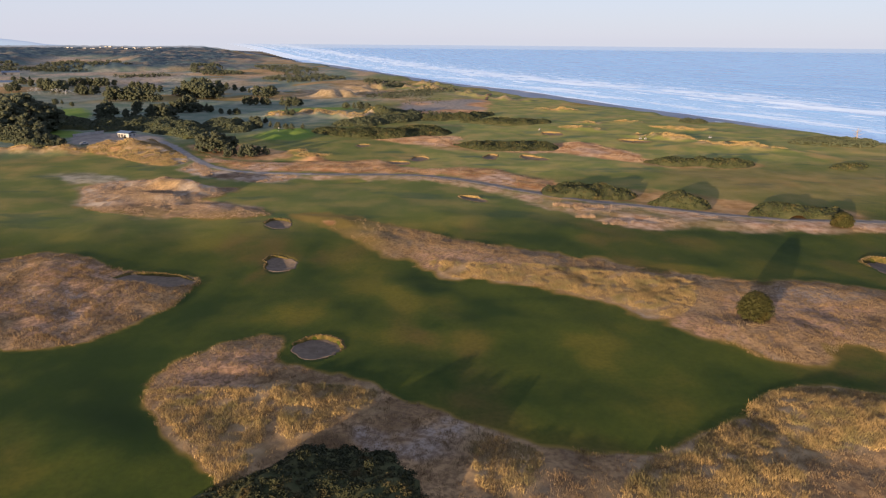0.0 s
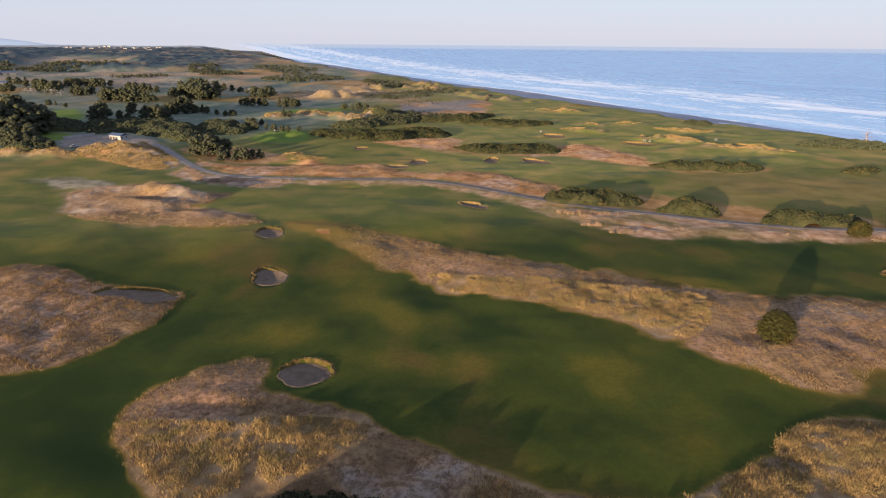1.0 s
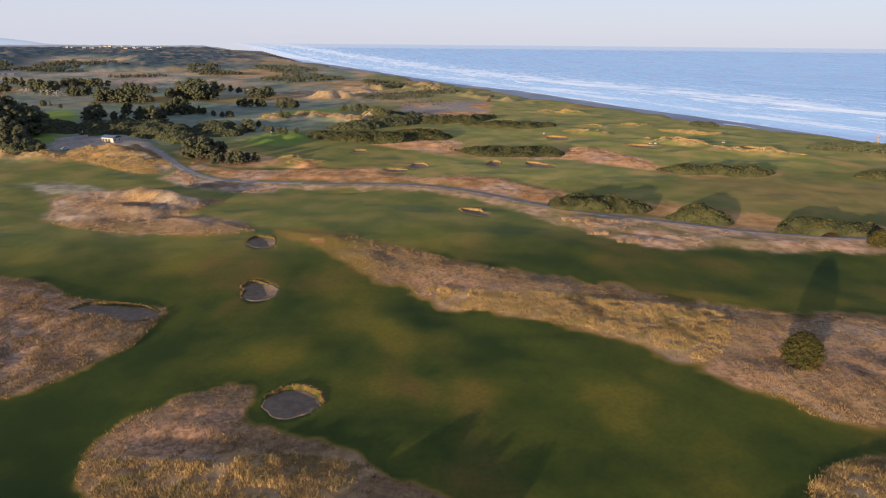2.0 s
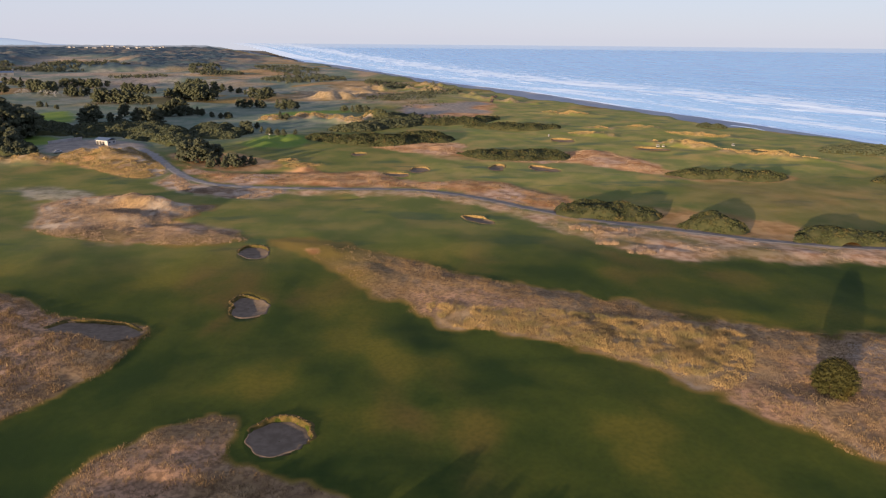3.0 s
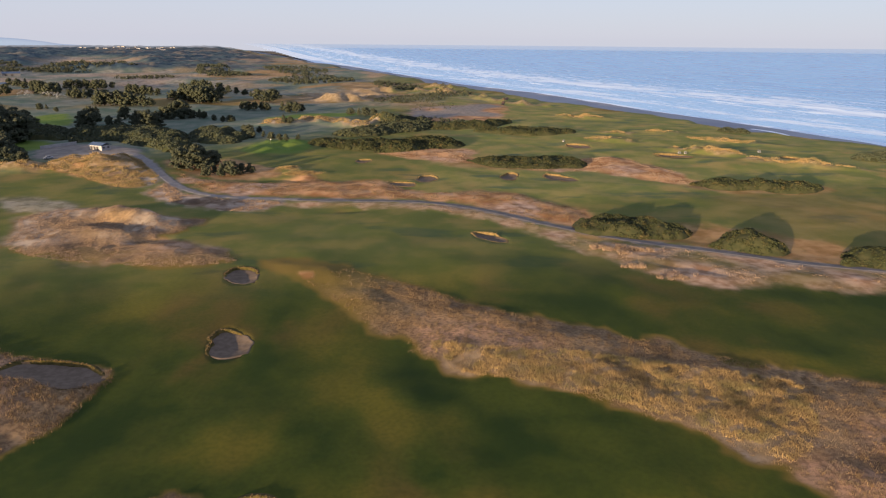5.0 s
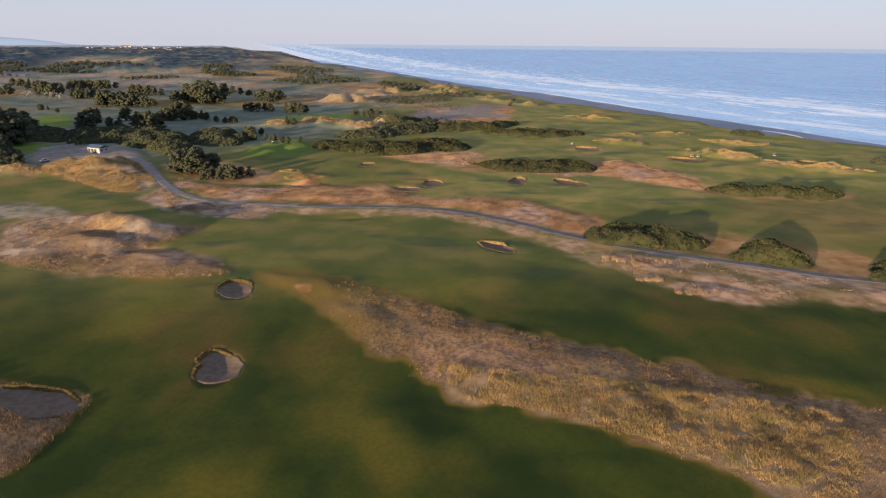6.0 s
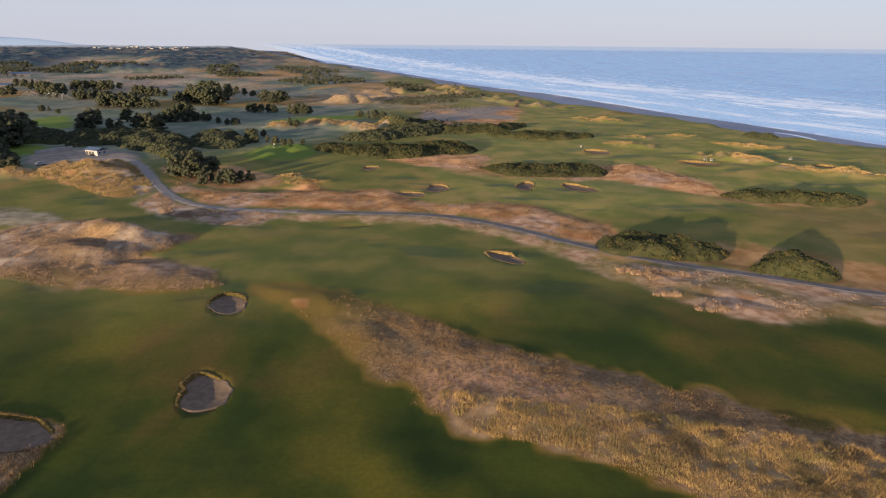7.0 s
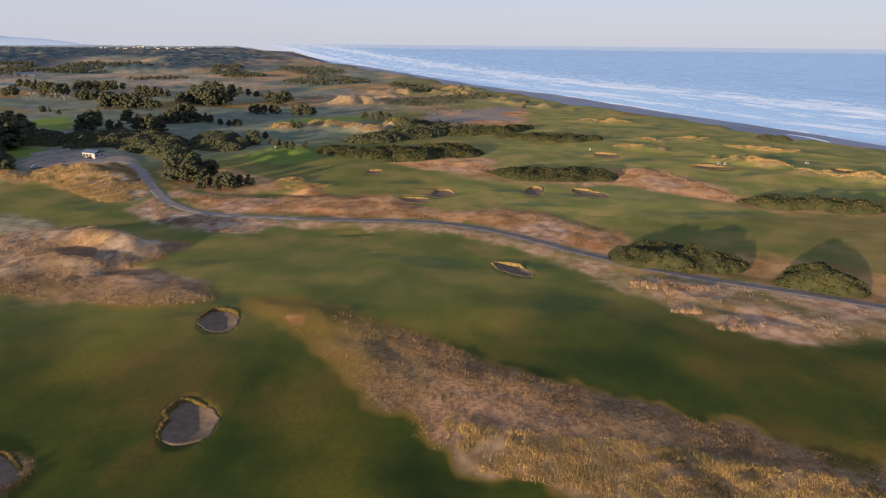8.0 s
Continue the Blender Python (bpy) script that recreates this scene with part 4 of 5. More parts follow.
thicket([(-69, 414), (-57, 432), (-39.5, 446), (-21, 462), (-16, 442), (-36, 419), (-54, 403)], 4.5, "scrub-covered hollow below the dunes", M_SCRUB, 109, size=0.45, category="scrub", name="scrub_thicket")
thicket([(163, 279), (173, 286), (182, 284), (179, 277), (166, 273)], 3.0, "small gorse thicket on the open links", M_GORSE, 110, group=G_LINKS)
thicket([(180, 349), (203, 368), (223, 368), (230, 347), (206, 338)], 2.0, "olive heath scrub near the bluff", M_SCRUB, 111, size=0.45, category="scrub", name="scrub_thicket")
thicket([(-28, 59), (-21, 71), (-13, 74.0), (-5, 70.5), (-1, 59), (-9, 50), (-20, 50)], 3.3, "big dark gorse bush in the golden rough", M_DARK_GORSE, 112, size=0.15, dense=1.5, group=G_LINKS)
thicket([(-197, 377), (-180, 385), (-152, 366), (-135, 353), (-129, 363), (-147, 401), (-174, 427), (-200, 429), (-216, 412)], 5.0, "olive scrub bank behind the small white building", M_SCRUB, 113, size=0.5, category="scrub", name="scrub_thicket")
thicket([(-236, 362), (-226, 375), (-216, 385), (-204, 384), (-215, 412), (-240, 420), (-256, 408), (-262, 385)], 5.5, "dark scrub at the edge of the trees", M_SCRUB, 114, size=0.5, category="scrub", name="scrub_thicket")
thicket([(-137, 385), (-123, 378), (-111, 375), (-111, 392), (-124, 420), (-138, 433), (-149, 429), (-147, 410)], 4.2, "dark scrub belt behind the bend of the path", M_SCRUB, 117, size=0.5, category="scrub", name="scrub_thicket")
thicket([(-240, 345), (-216, 332), (-206, 322), (-196, 318), (-188, 326), (-205, 352), (-221, 359), (-240, 358)], 4.6, "dark scrub below the tall pines", M_SCRUB, 118, size=0.5, category="scrub", name="scrub_thicket")

thicket([(158, 452), (166, 463), (176, 454), (173, 442), (162, 444)], 2.6, "low dark scrub knoll at the edge of the bluff", M_SCRUB, 115, category="scrub", name="scrub_thicket")

thicket([(-58, 490), (-46, 508), (-30, 506), (-14, 480), (-14, 462), (-24, 466), (-38, 450), (-50, 462)], 2.6, "dark olive scrub filling a hollow among the dunes", M_SCRUB, 116, size=0.5, dense=0.6, category="scrub", name="scrub_thicket")

# ---------------------------------------------------------------- single bushes and trees
kinds = [pine(9, 9.5, 201), pine(11, 9, 202), pine(12.5, 10.5, 203), pine(8, 10, 204), pine(14, 10, 205, shape="cone")]
far_kinds = [pine(9, 9.5, 211, 9, 0.50), pine(11, 9, 212, 9, 0.50), pine(12.5, 10.5, 213, 9, 0.52), pine(8, 10, 214, 9, 0.50), pine(14, 10, 215, 9, 0.52, shape="cone")]
placed = {False: 0, True: 0}
random.seed(5)


def plant(x, y, tall, far=False):
    """A pine of that height at a place; the first of each kind are the models themselves."""
    z = ground_at(x, y)
    i = placed[far] % 5
    model = (far_kinds if far else kinds)[i]
    s = tall / (9, 11, 12.5, 8, 14)[i]
    m = pose(x, y, z, 0, 0, random.uniform(0, 360)) @ Matrix.Diagonal((s * random.uniform(0.9, 1.15), s * random.uniform(0.9, 1.15), s, 1))
    if placed[far] < 5:
        model.matrix_basis = m
    else:
        held = model.scale.copy()
        model.scale = (1, 1, 1)
        copy_thing(model, m)
        model.scale = held
    placed[far] += 1


# near trees by the bend of the path
TREES_BEND = [(-111, 310, 9.7), (-106, 308, 10.2), (-103, 311, 10.0), (-103, 320, 7.1), (-115, 324, 8.5), (-113, 331, 7.9), (-121, 329, 5.5), (-126, 353, 3.6), (-97, 297, 4.3), (-91, 296, 6.0), (-88, 299, 6.4), (-85, 302, 5.2), (-82, 305, 4.8), (-92, 307, 4.9), (-95, 301, 5.2)]
# edge of the wood behind the building
TREES_EDGE = [(-255, 422, 14.2), (-246, 419, 13.2), (-252, 413, 11.7), (-240, 416, 9.1), (-262, 417, 15.0), (-276, 424, 14.6), (-232, 463, 11.8), (-241, 488, 8.3), (-231, 454, 9.2), (-222, 433, 8.1), (-220, 444, 9.7), (-220, 483, 10.4), (-194, 447, 10.9), (-181, 431, 12.2),
              (-177, 431, 11.1), (-177, 438, 8.4), (-211, 446, 7.4), (-206, 447, 6.7), (-195, 489, 9.5), (-191, 490, 11.9), (-187, 495, 14.4), (-190, 508, 11.5), (-198, 482, 7.1), (-181, 499, 6.0), (-175, 496, 7.1), (-172, 496, 5.5)]
TREES_TALL = [(-232, 360, 21), (-224, 364, 19), (-222, 374, 17), (-241, 366, 22), (-238, 376, 23), (-234, 383, 21), (-250, 370, 22), (-246, 384, 21), (-258, 380, 20), (-262, 396, 20), (-212, 352, 10), (-221, 352, 13), (-206, 340, 9), (-228, 345, 12), (-236, 350, 13)]
TREES_LOW = [(-160, 483, 4.6), (-151, 474, 4.5), (-147, 476, 4.5), (-145, 478, 3.4), (-116, 413, 6.2), (-119, 417, 5.7), (-112, 421, 4.4), (-110, 399, 4.8), (-104, 401, 4.2), (-90, 382, 3.9), (-86, 379, 3.9), (-80, 379, 3.3), (-98, 395, 4.1), (-105, 450, 6.1), (-102, 451, 4.7),
             (-191, 326, 6.1), (-193, 324, 7.2), (-186, 323, 4.9), (-198, 325, 8.4), (-208, 330, 9), (-214, 336, 10), (-224, 345, 9), (-304, 528, 4.7), (-298, 527, 4.2), (-283, 513, 3.6)]
# groves further inland
TREES_MID = [(-270, 547, 13.2), (-268, 551, 12.3), (-264, 552, 9.4), (-258, 554, 12.2), (-252, 556, 11.3), (-246, 556, 10.3), (-240, 555, 9.3), (-235, 557, 7.4), (-353, 654, 8.2), (-346, 653, 9.3), (-338, 651, 9.2), (-341, 666, 8.2), (-412, 695, 11.5), (-388, 669, 13.4), (-375, 661, 12.0), (-375, 674, 10.9),
             (-418, 663, 9.9), (-418, 652, 8.6), (-498, 789, 9.0), (-483, 781, 8.8), (-478, 787, 8.8), (-439, 724, 8.1), (-275, 556, 10), (-262, 560, 11)]
TREES_BELT = [(-411, 747, 8.8), (-408, 754, 10.2), (-402, 760, 9.6), (-395, 763, 9.5), (-386, 762, 10.2), (-375, 760, 9.4), (-375, 775, 6.8), (-322, 704, 10.9), (-313, 699, 10.8), (-306, 700, 9.6), (-297, 694, 8.3), (-290, 694, 7.1), (-420, 769, 8.4), (-414, 776, 8.4), (-408, 781, 8.4), (-401, 785, 8.4),
              (-393, 788, 8.4), (-387, 723, 6.5), (-429, 726, 9.4), (-419, 723, 9.3), (-400, 680, 10), (-382, 682, 11), (-318, 708, 9), (-302, 706, 8)]
TREES_GROVE = [(-239, 609, 8.1), (-230, 602, 11.9), (-224, 602, 12.9), (-216, 594, 13.6), (-207, 587, 14.3), (-205, 595, 13.5), (-198, 595, 11.5), (-207, 631, 6.1), (-267, 701, 11.7), (-268, 732, 12.2), (-261, 736, 12.2), (-253, 737, 11.0), (-246, 743, 9.8), (-235, 736, 8.5), (-223, 724, 7.1), (-211, 713, 5.8),
               (-193, 673, 5.4), (-249, 670, 12.2), (-238, 665, 13.2), (-228, 662, 11.9), (-221, 612, 13), (-212, 606, 13), (-234, 620, 11), (-244, 690, 11), (-256, 716, 12), (-230, 700, 9)]
TREES_LINKS = [(-173, 627, 10.0), (-158, 596, 10.4), (-157, 611, 11.6), (-162, 642, 9.2), (-163, 551, 7.0), (-157, 545, 7.3), (-152, 547, 7.3), (-149, 555, 6.1), (-145, 553, 6.1), (-131, 547, 7.6), (-122, 533, 8.2), (-117, 533, 8.2), (-115, 542, 5.8), (-76, 525, 4.8), (-69, 516, 5.4), (-64, 513, 6.2), (-58, 510, 6.1), (-52, 488, 5.1), (-48, 489, 4.3)]
for x, y, h in TREES_BEND + TREES_EDGE + TREES_TALL + TREES_LOW:
    plant(x, y, 0.92 * h)
for x, y, h in TREES_LINKS + TREES_MID + TREES_GROVE + TREES_BELT:
    plant(x, y, h, True)


def woodland(outline, count, tall, label, seed):
    """Far belts of trees and scrub: many small leafy crowns in one piece."""
    o = rounded(outline, 4)
    p = scatter(o, 1.6 * count / max(1.0, float((o.max(0) - o.min(0)).prod()) * 0.5), seed, count)
    rng = np.random.default_rng(seed)
    rad = rng.uniform(0.4, 1.0, len(p)) * tall * 0.42
    z = height(p[:, 0], p[:, 1])
    c = np.concatenate([np.stack([p[:, 0], p[:, 1], z + tall * 0.12], 1), np.stack([p[:, 0], p[:, 1], z + rad * 0.75], 1)])
    v, f = leafy_balls(c, np.concatenate([rad, rad * 0.8]), 22, 0.09 * tall, seed, 0.9, -0.3)
    tagged(new("woodland", raw_mesh("woodland", v, f, M_PINE)), label, "woods", kind="stuff")


woodland([(-690, 1105), (-707, 1239), (-707, 1351), (-618, 1263), (-560, 1230), (-597, 1150), (-622, 1083)], 260, 11, "far dark belt of pines", 901)
woodland([(-444, 1211), (-440, 1311), (-363, 1145), (-306, 1049), (-335, 1011), (-388, 1064)], 240, 10, "far dark belt of pines", 902)
woodland([(-255, 942), (-251, 998), (-220, 1068), (-161, 1018), (-130, 917), (-162, 866), (-200, 859)], 220, 9, "dark wooded hollow behind the dunes", 903)
woodland([(-100, 900), (-52, 836), (-40, 800), (-70, 790), (-95, 815)], 120, 7, "dark scrub slope towards the shore", 904)
woodland([(-900, 1250), (-829, 1316), (-690, 1106), (-640, 1010), (-700, 960), (-860, 1000)], 380, 12, "far dark pine wood", 905)
woodland([(-362, 1333), (-292, 1352), (-216, 1180), (-243, 1097), (-323, 1196)], 200, 9, "far belt of shore scrub", 906)
woodland([(-460, 955), (-421, 1023), (-390, 969), (-422, 909)], 70, 8, "low dark scrub belt", 907)
woodland([(-28, 719), (4, 752), (14, 686), (-21, 669)], 190, 4, "olive scrub among the dunes", 908)
woodland([(-60, 700), (-30, 720), (-10, 640), (-50, 610), (-75, 640)], 330, 3.5, "olive scrub on a dune slope", 909)
woodland([(-53, 480), (-30, 514), (-8, 500), (5, 480), (-32, 444), (-46, 431)], 150, 3.6, "dark scrub in a shaded hollow", 910)
woodland([(-36, 590), (-19, 616), (3, 595), (-5, 573), (-29, 557)], 40, 2.5, "low scrub on pale sand", 911)


def bush(x, y, tall, wide, label, seed, mat):
    """A single round evergreen shrub with a short trunk."""
    rng = np.random.default_rng(seed)
    holder = tagged(new("evergreen_bush"), label, "bush", "lone bushes in the rough")
    holder.location = (x, y, ground_at(x, y))
    k = np.linspace(0, 1, 4)
    wood = [tube(np.stack([0.1 * k, 0.05 * k, tall * 0.6 * k - 0.2], 1), 0.22 * (1 - 0.7 * k))]
    cs, rs = [], []
    for i in range(90):
        a, u = i * 2.399, (i + 0.5) / 90
        h = tall * (0.16 + 0.78 * u)
        out = wide * 0.40 * math.sqrt(max(0.05, 1 - ((u - 0.30) / 0.72) ** 2)) * rng.uniform(0.7, 1.05)
        cs.append([math.cos(a) * out, math.sin(a) * out, h - 0.1 * tall])
        rs.append(wide * rng.uniform(0.08, 0.15))
        if i % 7 == 0:
            wood.append(tube([[0, 0, h * 0.4], [cs[-1][0] * 0.5, cs[-1][1] * 0.5, h * 0.6], cs[-1]], [0.09, 0.06, 0.03], 5))
    v, f = joined(wood)
    part("trunk", raw_mesh("trunk", v, f, M_BARK, True), holder, "short grey-brown trunk and limbs")
    v, f = leafy_balls(np.array(cs), np.array(rs), 120, 0.16, seed, 0.8, -0.7)
    part("crown", raw_mesh("crown", v, f, mat), holder)


M_BUSH = foliage("bush_leaves", (0.025, 0.027, 0.009), (0.046, 0.046, 0.013), (0.068, 0.053, 0.015))
bush(58.2, 114.6, 5.6, 6.8, "lone rounded dark olive evergreen bush in dry grass", 301, M_BUSH)
bush(115.5, 185.5, 4.2, 6.4, "small rounded olive bush beside the cart path", 302, M_BUSH)


# ---------------------------------------------------------------- bunkers
def bunker(i):
    bx, by, rx, ry, turn, depth, lip = BUNKERS[i]
    k = 56
    a = np.linspace(0, 2 * np.pi, k, endpoint=False)
    r = bunker_radius(a, rx, ry, i) * (1 + 0.03 * np.sin(9 * a + i))
    world_a = a + radians(turn)
    far = np.clip(np.cos(world_a - radians(LIP_AT.get(i, 90))) * 0.95 + 0.15, 0, 1)
    holder = tagged(new("bunker"), "grey sand bunker with a tufted grass lip", "bunker", "bunkers of the links")
    bz = ground_at(bx, by, False)
    holder.location = (bx, by, bz)

    def ring(share, extra=0.0):
        rr = r * share + extra
        return np.cos(world_a) * rr, np.sin(world_a) * rr

    def natural(x, y):
        return height(x + bx, y + by, False) - bz

    rows = []
    for share, drop in ((0.02, 1.0), (0.35, 0.98), (0.6, 0.92), (0.8, 0.84), (0.9, 0.74)):
        x, y = ring(share)
        drop = drop - (1 - far) * max(0, share - 0.3) * 1.05
        rows.append(np.stack([x, y, -depth * drop + natural(x, y) * (0.5 + 0.5 * share) + 0.05 * wavy(x + bx, y + by, 1.8, 61)], 1))
    low = (1 - step(far, 0.0, 0.22)) * (by < 200)
    for share in (0.96, 1.01, 1.04):
        x, y = ring(share)
        flush = natural(x, y) + (0.02 if share < 1.03 else -0.12)
        rows.append(np.stack([x, y, flush * low + (rows[4][:, 2] - 0.05) * (1 - low)], 1))
    idx = np.arange(8 * k).reshape(8, k)
    f = np.stack([idx[:-1], np.roll(idx[:-1], -1, 1), np.roll(idx[1:], -1, 1), idx[1:]], -1).reshape(-1, 4)
    part("sand", raw_mesh("sand", np.concatenate(rows), f, M_SAND, True), holder, "raked grey sand floor")
    lips = [rows[4] - np.array([0, 0, 0.05])]
    for share, extra, up in ((0.955, 0, 0.5), (0.975, 0, 0.9), (1.0, 0.0, 1.0), (1.0, 0.08, 0.9), (1.0, 0.25, 0.35), (1.0, 0.6, 0.0)):
        x, y = ring(share, extra + (0.9 * extra * far))
        base = natural(x, y)
        crest = base + 0.02 + 0.02 * far + lip * far * 0.8 + 0.03 * np.sin(11 * a + i) * far
        if extra == 0:
            z = rows[4][:, 2] * (1 - up) + crest * up
        else:
            z = base * (1 - up) + crest * up + (0.0 if up else -0.12)
        lips.append(np.stack([x, y, z - 0.16 * low], 1))
    idx = np.arange(7 * k).reshape(7, k)
    f = np.stack([idx[:-1], np.roll(idx[:-1], -1, 1), np.roll(idx[1:], -1, 1), idx[1:]], -1).reshape(-1, 4)
    part("lip", raw_mesh("lip", np.concatenate(lips), f, M_LIP if by < 200 else M_LIP_DRY, True), holder, "steep turf lip")
    # tufts along the rim
    rng = np.random.default_rng(400 + i)
    n = int((42 if by < 200 else 18) * (rx + ry) * (0.25 + lip))
    j = rng.integers(0, k, n)
    j = j[rng.random(len(j)) < 0.02 + 0.98 * far[j] ** 1.5]
    q = rng.uniform(0, 1, len(j))[:, None]
    pts = lips[2][j] * (1 - q) + lips[4][j] * q + rng.normal(0, 0.08, (len(j), 3)) * [1, 1, 0]
    v, f = blades(pts[:, :2], pts[:, 2], 0.20, 0.045, 6, 0.4, 500 + i)
    part("rim_grass", raw_mesh("rim_grass", v, f, M_HAY if by < 200 else M_GOLD), holder, "dry grass tufts on the rim", "stuff")


for i in range(len(BUNKERS)):
    bunker(i)


# ---------------------------------------------------------------- dry grass
def meadow(outline, per_m2, tall, wide, per, mat, label, seed, limit, gaps=-0.1, name="fescue_grass", thin=()):
    """Dry tufts over an outline, with bare gaps between them."""
    p = scatter(outline, per_m2, seed, limit * 3)
    d = -outline_distance(p[:, 0], p[:, 1], outline)
    ok = wavy(p[:, 0], p[:, 1], 7, seed) + 0.7 * wavy(p[:, 0], p[:, 1], 2.5, seed + 1) > gaps + 0.35 * (1 - step(d, 0, 1))
    for b in range(len(BUNKERS)):
        if abs(p[:, 0] - BUNKERS[b][0]).min() < 20:
            ok &= bunker_share(p[:, 0], p[:, 1], b) > 1.02
    ok &= lane_distance(p[:, 0], p[:, 1]) > 2.4
    clump = wavy(p[:, 0], p[:, 1], 1.5, seed + 4) + 0.5 * wavy(p[:, 0], p[:, 1], 0.7, seed + 6)
    ok &= clump > -0.42
    if thin:
        ok &= np.random.default_rng(seed + 7).random(len(p)) < step(p[:, 0] + 5 * wavy(p[:, 0], p[:, 1], 8, seed + 8), *thin)
    p, clump = p[ok][:limit], clump[ok][:limit]
    z = height(p[:, 0], p[:, 1])
    size = tall * (0.85 + 0.35 * wavy(p[:, 0], p[:, 1], 9, seed + 2) + 0.55 * np.clip(clump, 0, 1))
    v, f = blades(p, z, size, wide, per, 0.35, seed + 3, 5.0)
    tagged(new(name, raw_mesh(name, v, f, mat)), label, "dry grass", kind="stuff")


meadow(ROUGH_SOUTH, 6.0, 0.34, 0.045, 6, M_HAY, "dry tan fescue rough beside the fairway", 601, 26000, -0.8)
meadow(GOLD_A, 16.0, 0.50, 0.05, 7, M_GOLD, "tall golden marram grass", 602, 8000, -1.1, "marram_grass")
meadow(GOLD_B, 16.0, 0.50, 0.05, 7, M_GOLD, "tall golden marram grass", 603, 5000, -1.1, "marram_grass")
meadow(GOLD_C, 16.0, 0.50, 0.05, 7, M_GOLD, "tall golden marram grass", 604, 8000, -1.1, "marram_grass")
meadow(GOLD_E, 16.0, 0.50, 0.05, 7, M_GOLD, "golden marram grass in bleached rough", 613, 8000, -0.6, "marram_grass")
meadow(GOLD_F, 14.0, 0.45, 0.05, 7, M_GOLD, "small patch of orange-gold marram grass", 614, 1500, -1.0, "marram_grass")
meadow(ROUGH_MIDDLE, 6.0, 0.30, 0.050, 6, M_HAY, "dry tan fescue strip between two fairways", 605, 38000, -1.0, thin=(-34, 8))
meadow(GOLD_D, 18.0, 0.42, 0.048, 6, M_GOLD, "golden marram grass on the strip", 606, 28000, -0.7, "marram_grass")
meadow(ROUGH_WEST, 6.0, 0.40, 0.06, 6, M_HAY, "dry tan fescue mound beside a bunker", 607, 20000, -0.8)
meadow(ROUGH_HILL, 8.0, 0.28, 0.060, 5, M_PALE, "dry pale fescue on a low dune", 608, 15000, -0.5)
meadow(PALE_BEND, 7.0, 0.40, 0.08, 5, M_PALE, "pale bleached grass inside the bend of the drive", 615, 6500, -0.5, "dune_grass")
meadow(BANK, 6.0, 0.55, 0.10, 5, M_GOLD, "rusty golden grass on a steep bank", 609, 13000, -0.5)
meadow(PATH_SIDE, 2.0, 0.24, 0.06, 5, M_PALE, "pale dune grass along the cart path", 610, 4500, 0.15, "dune_grass")
meadow(TAN_NORTH, 1.6, 0.3, 0.10, 5, M_PALE, "short dry grass on an orange bank", 612, 5000, -0.4, "dune_grass")
meadow(HEATH, 2.5, 0.32, 0.08, 5, M_HAY, "rusty dry grass behind the cart path", 611, 10000, -0.4)
for j, d in enumerate(DUNES_LINKS + [d for d in DUNES[6:] if d[6] > 0]):
    ring_a = np.linspace(0, 2 * np.pi, 14, endpoint=False)
    c, s = math.cos(radians(d[4])), math.sin(radians(d[4]))
    u, v = np.cos(ring_a) * d[2] * 0.9, np.sin(ring_a) * d[3] * 0.9
    meadow(np.stack([d[0] + u * c - v * s, d[1] + u * s + v * c], 1), 4.0, 0.55, 0.12, 6, M_GOLD, "golden marram grass on a small dune", 620 + j, 1000, -0.5, "marram_grass")
# pale pampas-like clumps beside the path
for j, (x, y, n, spread) in enumerate([(39, 206.5, 16, 4.5), (44, 204.5, 14, 4.0), (43.5, 192.5, 9, 2.2), (51, 184, 7, 2.0)]):
    rng = np.random.default_rng(650 + j)
    p = np.array([x, y]) + rng.normal(0, 1, (n, 2)) * [spread, spread * 0.3]
    p = np.repeat(p, 14, 0) + rng.normal(0, 0.25, (n * 14, 2))
    v, f = blades(p, height(p[:, 0], p[:, 1]), 0.75, 0.10, 5, 0.4, 660 + j, 3.0)
    tagged(new("dune_grass", raw_mesh("dune_grass", v, f, M_PALE)), "tall pale plumed grass beside the cart path", "dry grass", kind="stuff")


# ---------------------------------------------------------------- buildings and small things
def boxy(pieces):
    """Bevelled boxes (x, y, z middle, x, y, z size) in one mesh."""
    bm = bmesh.new()
    for x, y, z, sx, sy, sz in pieces:
        made = bmesh.ops.create_cube(bm, size=1, matrix=Matrix.Translation((x, y, z)) @ Matrix.Diagonal((sx, sy, sz, 1)))
        edges = list({e for v in made["verts"] for e in v.link_edges})
        bmesh.ops.bevel(bm, geom=edges, offset=min(sx, sy, sz) * 0.12, segments=1, affect="EDGES")
    return bm


def bm_part(name, bm, mat, parent, label=""):
    me = bpy.data.meshes.new(name)
    bm.to_mesh(me)
    bm.free()
    me.materials.append(mat)
    return part(name, me, parent, label)


M_WHITE = plain("weathered_white_paint", (0.29, 0.30, 0.32), (0.39, 0.39, 0.39), 1.5, 0.6, 0.3)
M_METAL = plain("blue_grey_roof_metal", (0.040, 0.072, 0.135), (0.062, 0.100, 0.175), 0.8, 0.7, 0.3)
M_DARK = plain("dark_opening", (0.03, 0.03, 0.035), (0.06, 0.06, 0.06), 2, 0.7, 0.3)
M_GLASS = plain("dark_glass", (0.03, 0.04, 0.05), (0.05, 0.06, 0.075), 2, 0.12, 0.6)
M_RUBBER = plain("black_rubber", (0.02, 0.02, 0.02), (0.04, 0.04, 0.04), 4, 0.8, 0.2)
M_FLAG = plain("white_flag", (0.70, 0.70, 0.66), (0.80, 0.80, 0.76), 3, 0.8, 0.1)
M_CONCRETE = plain("pale_concrete", (0.28, 0.275, 0.27), (0.38, 0.37, 0.36), 0.6, 0.85, 0.2)
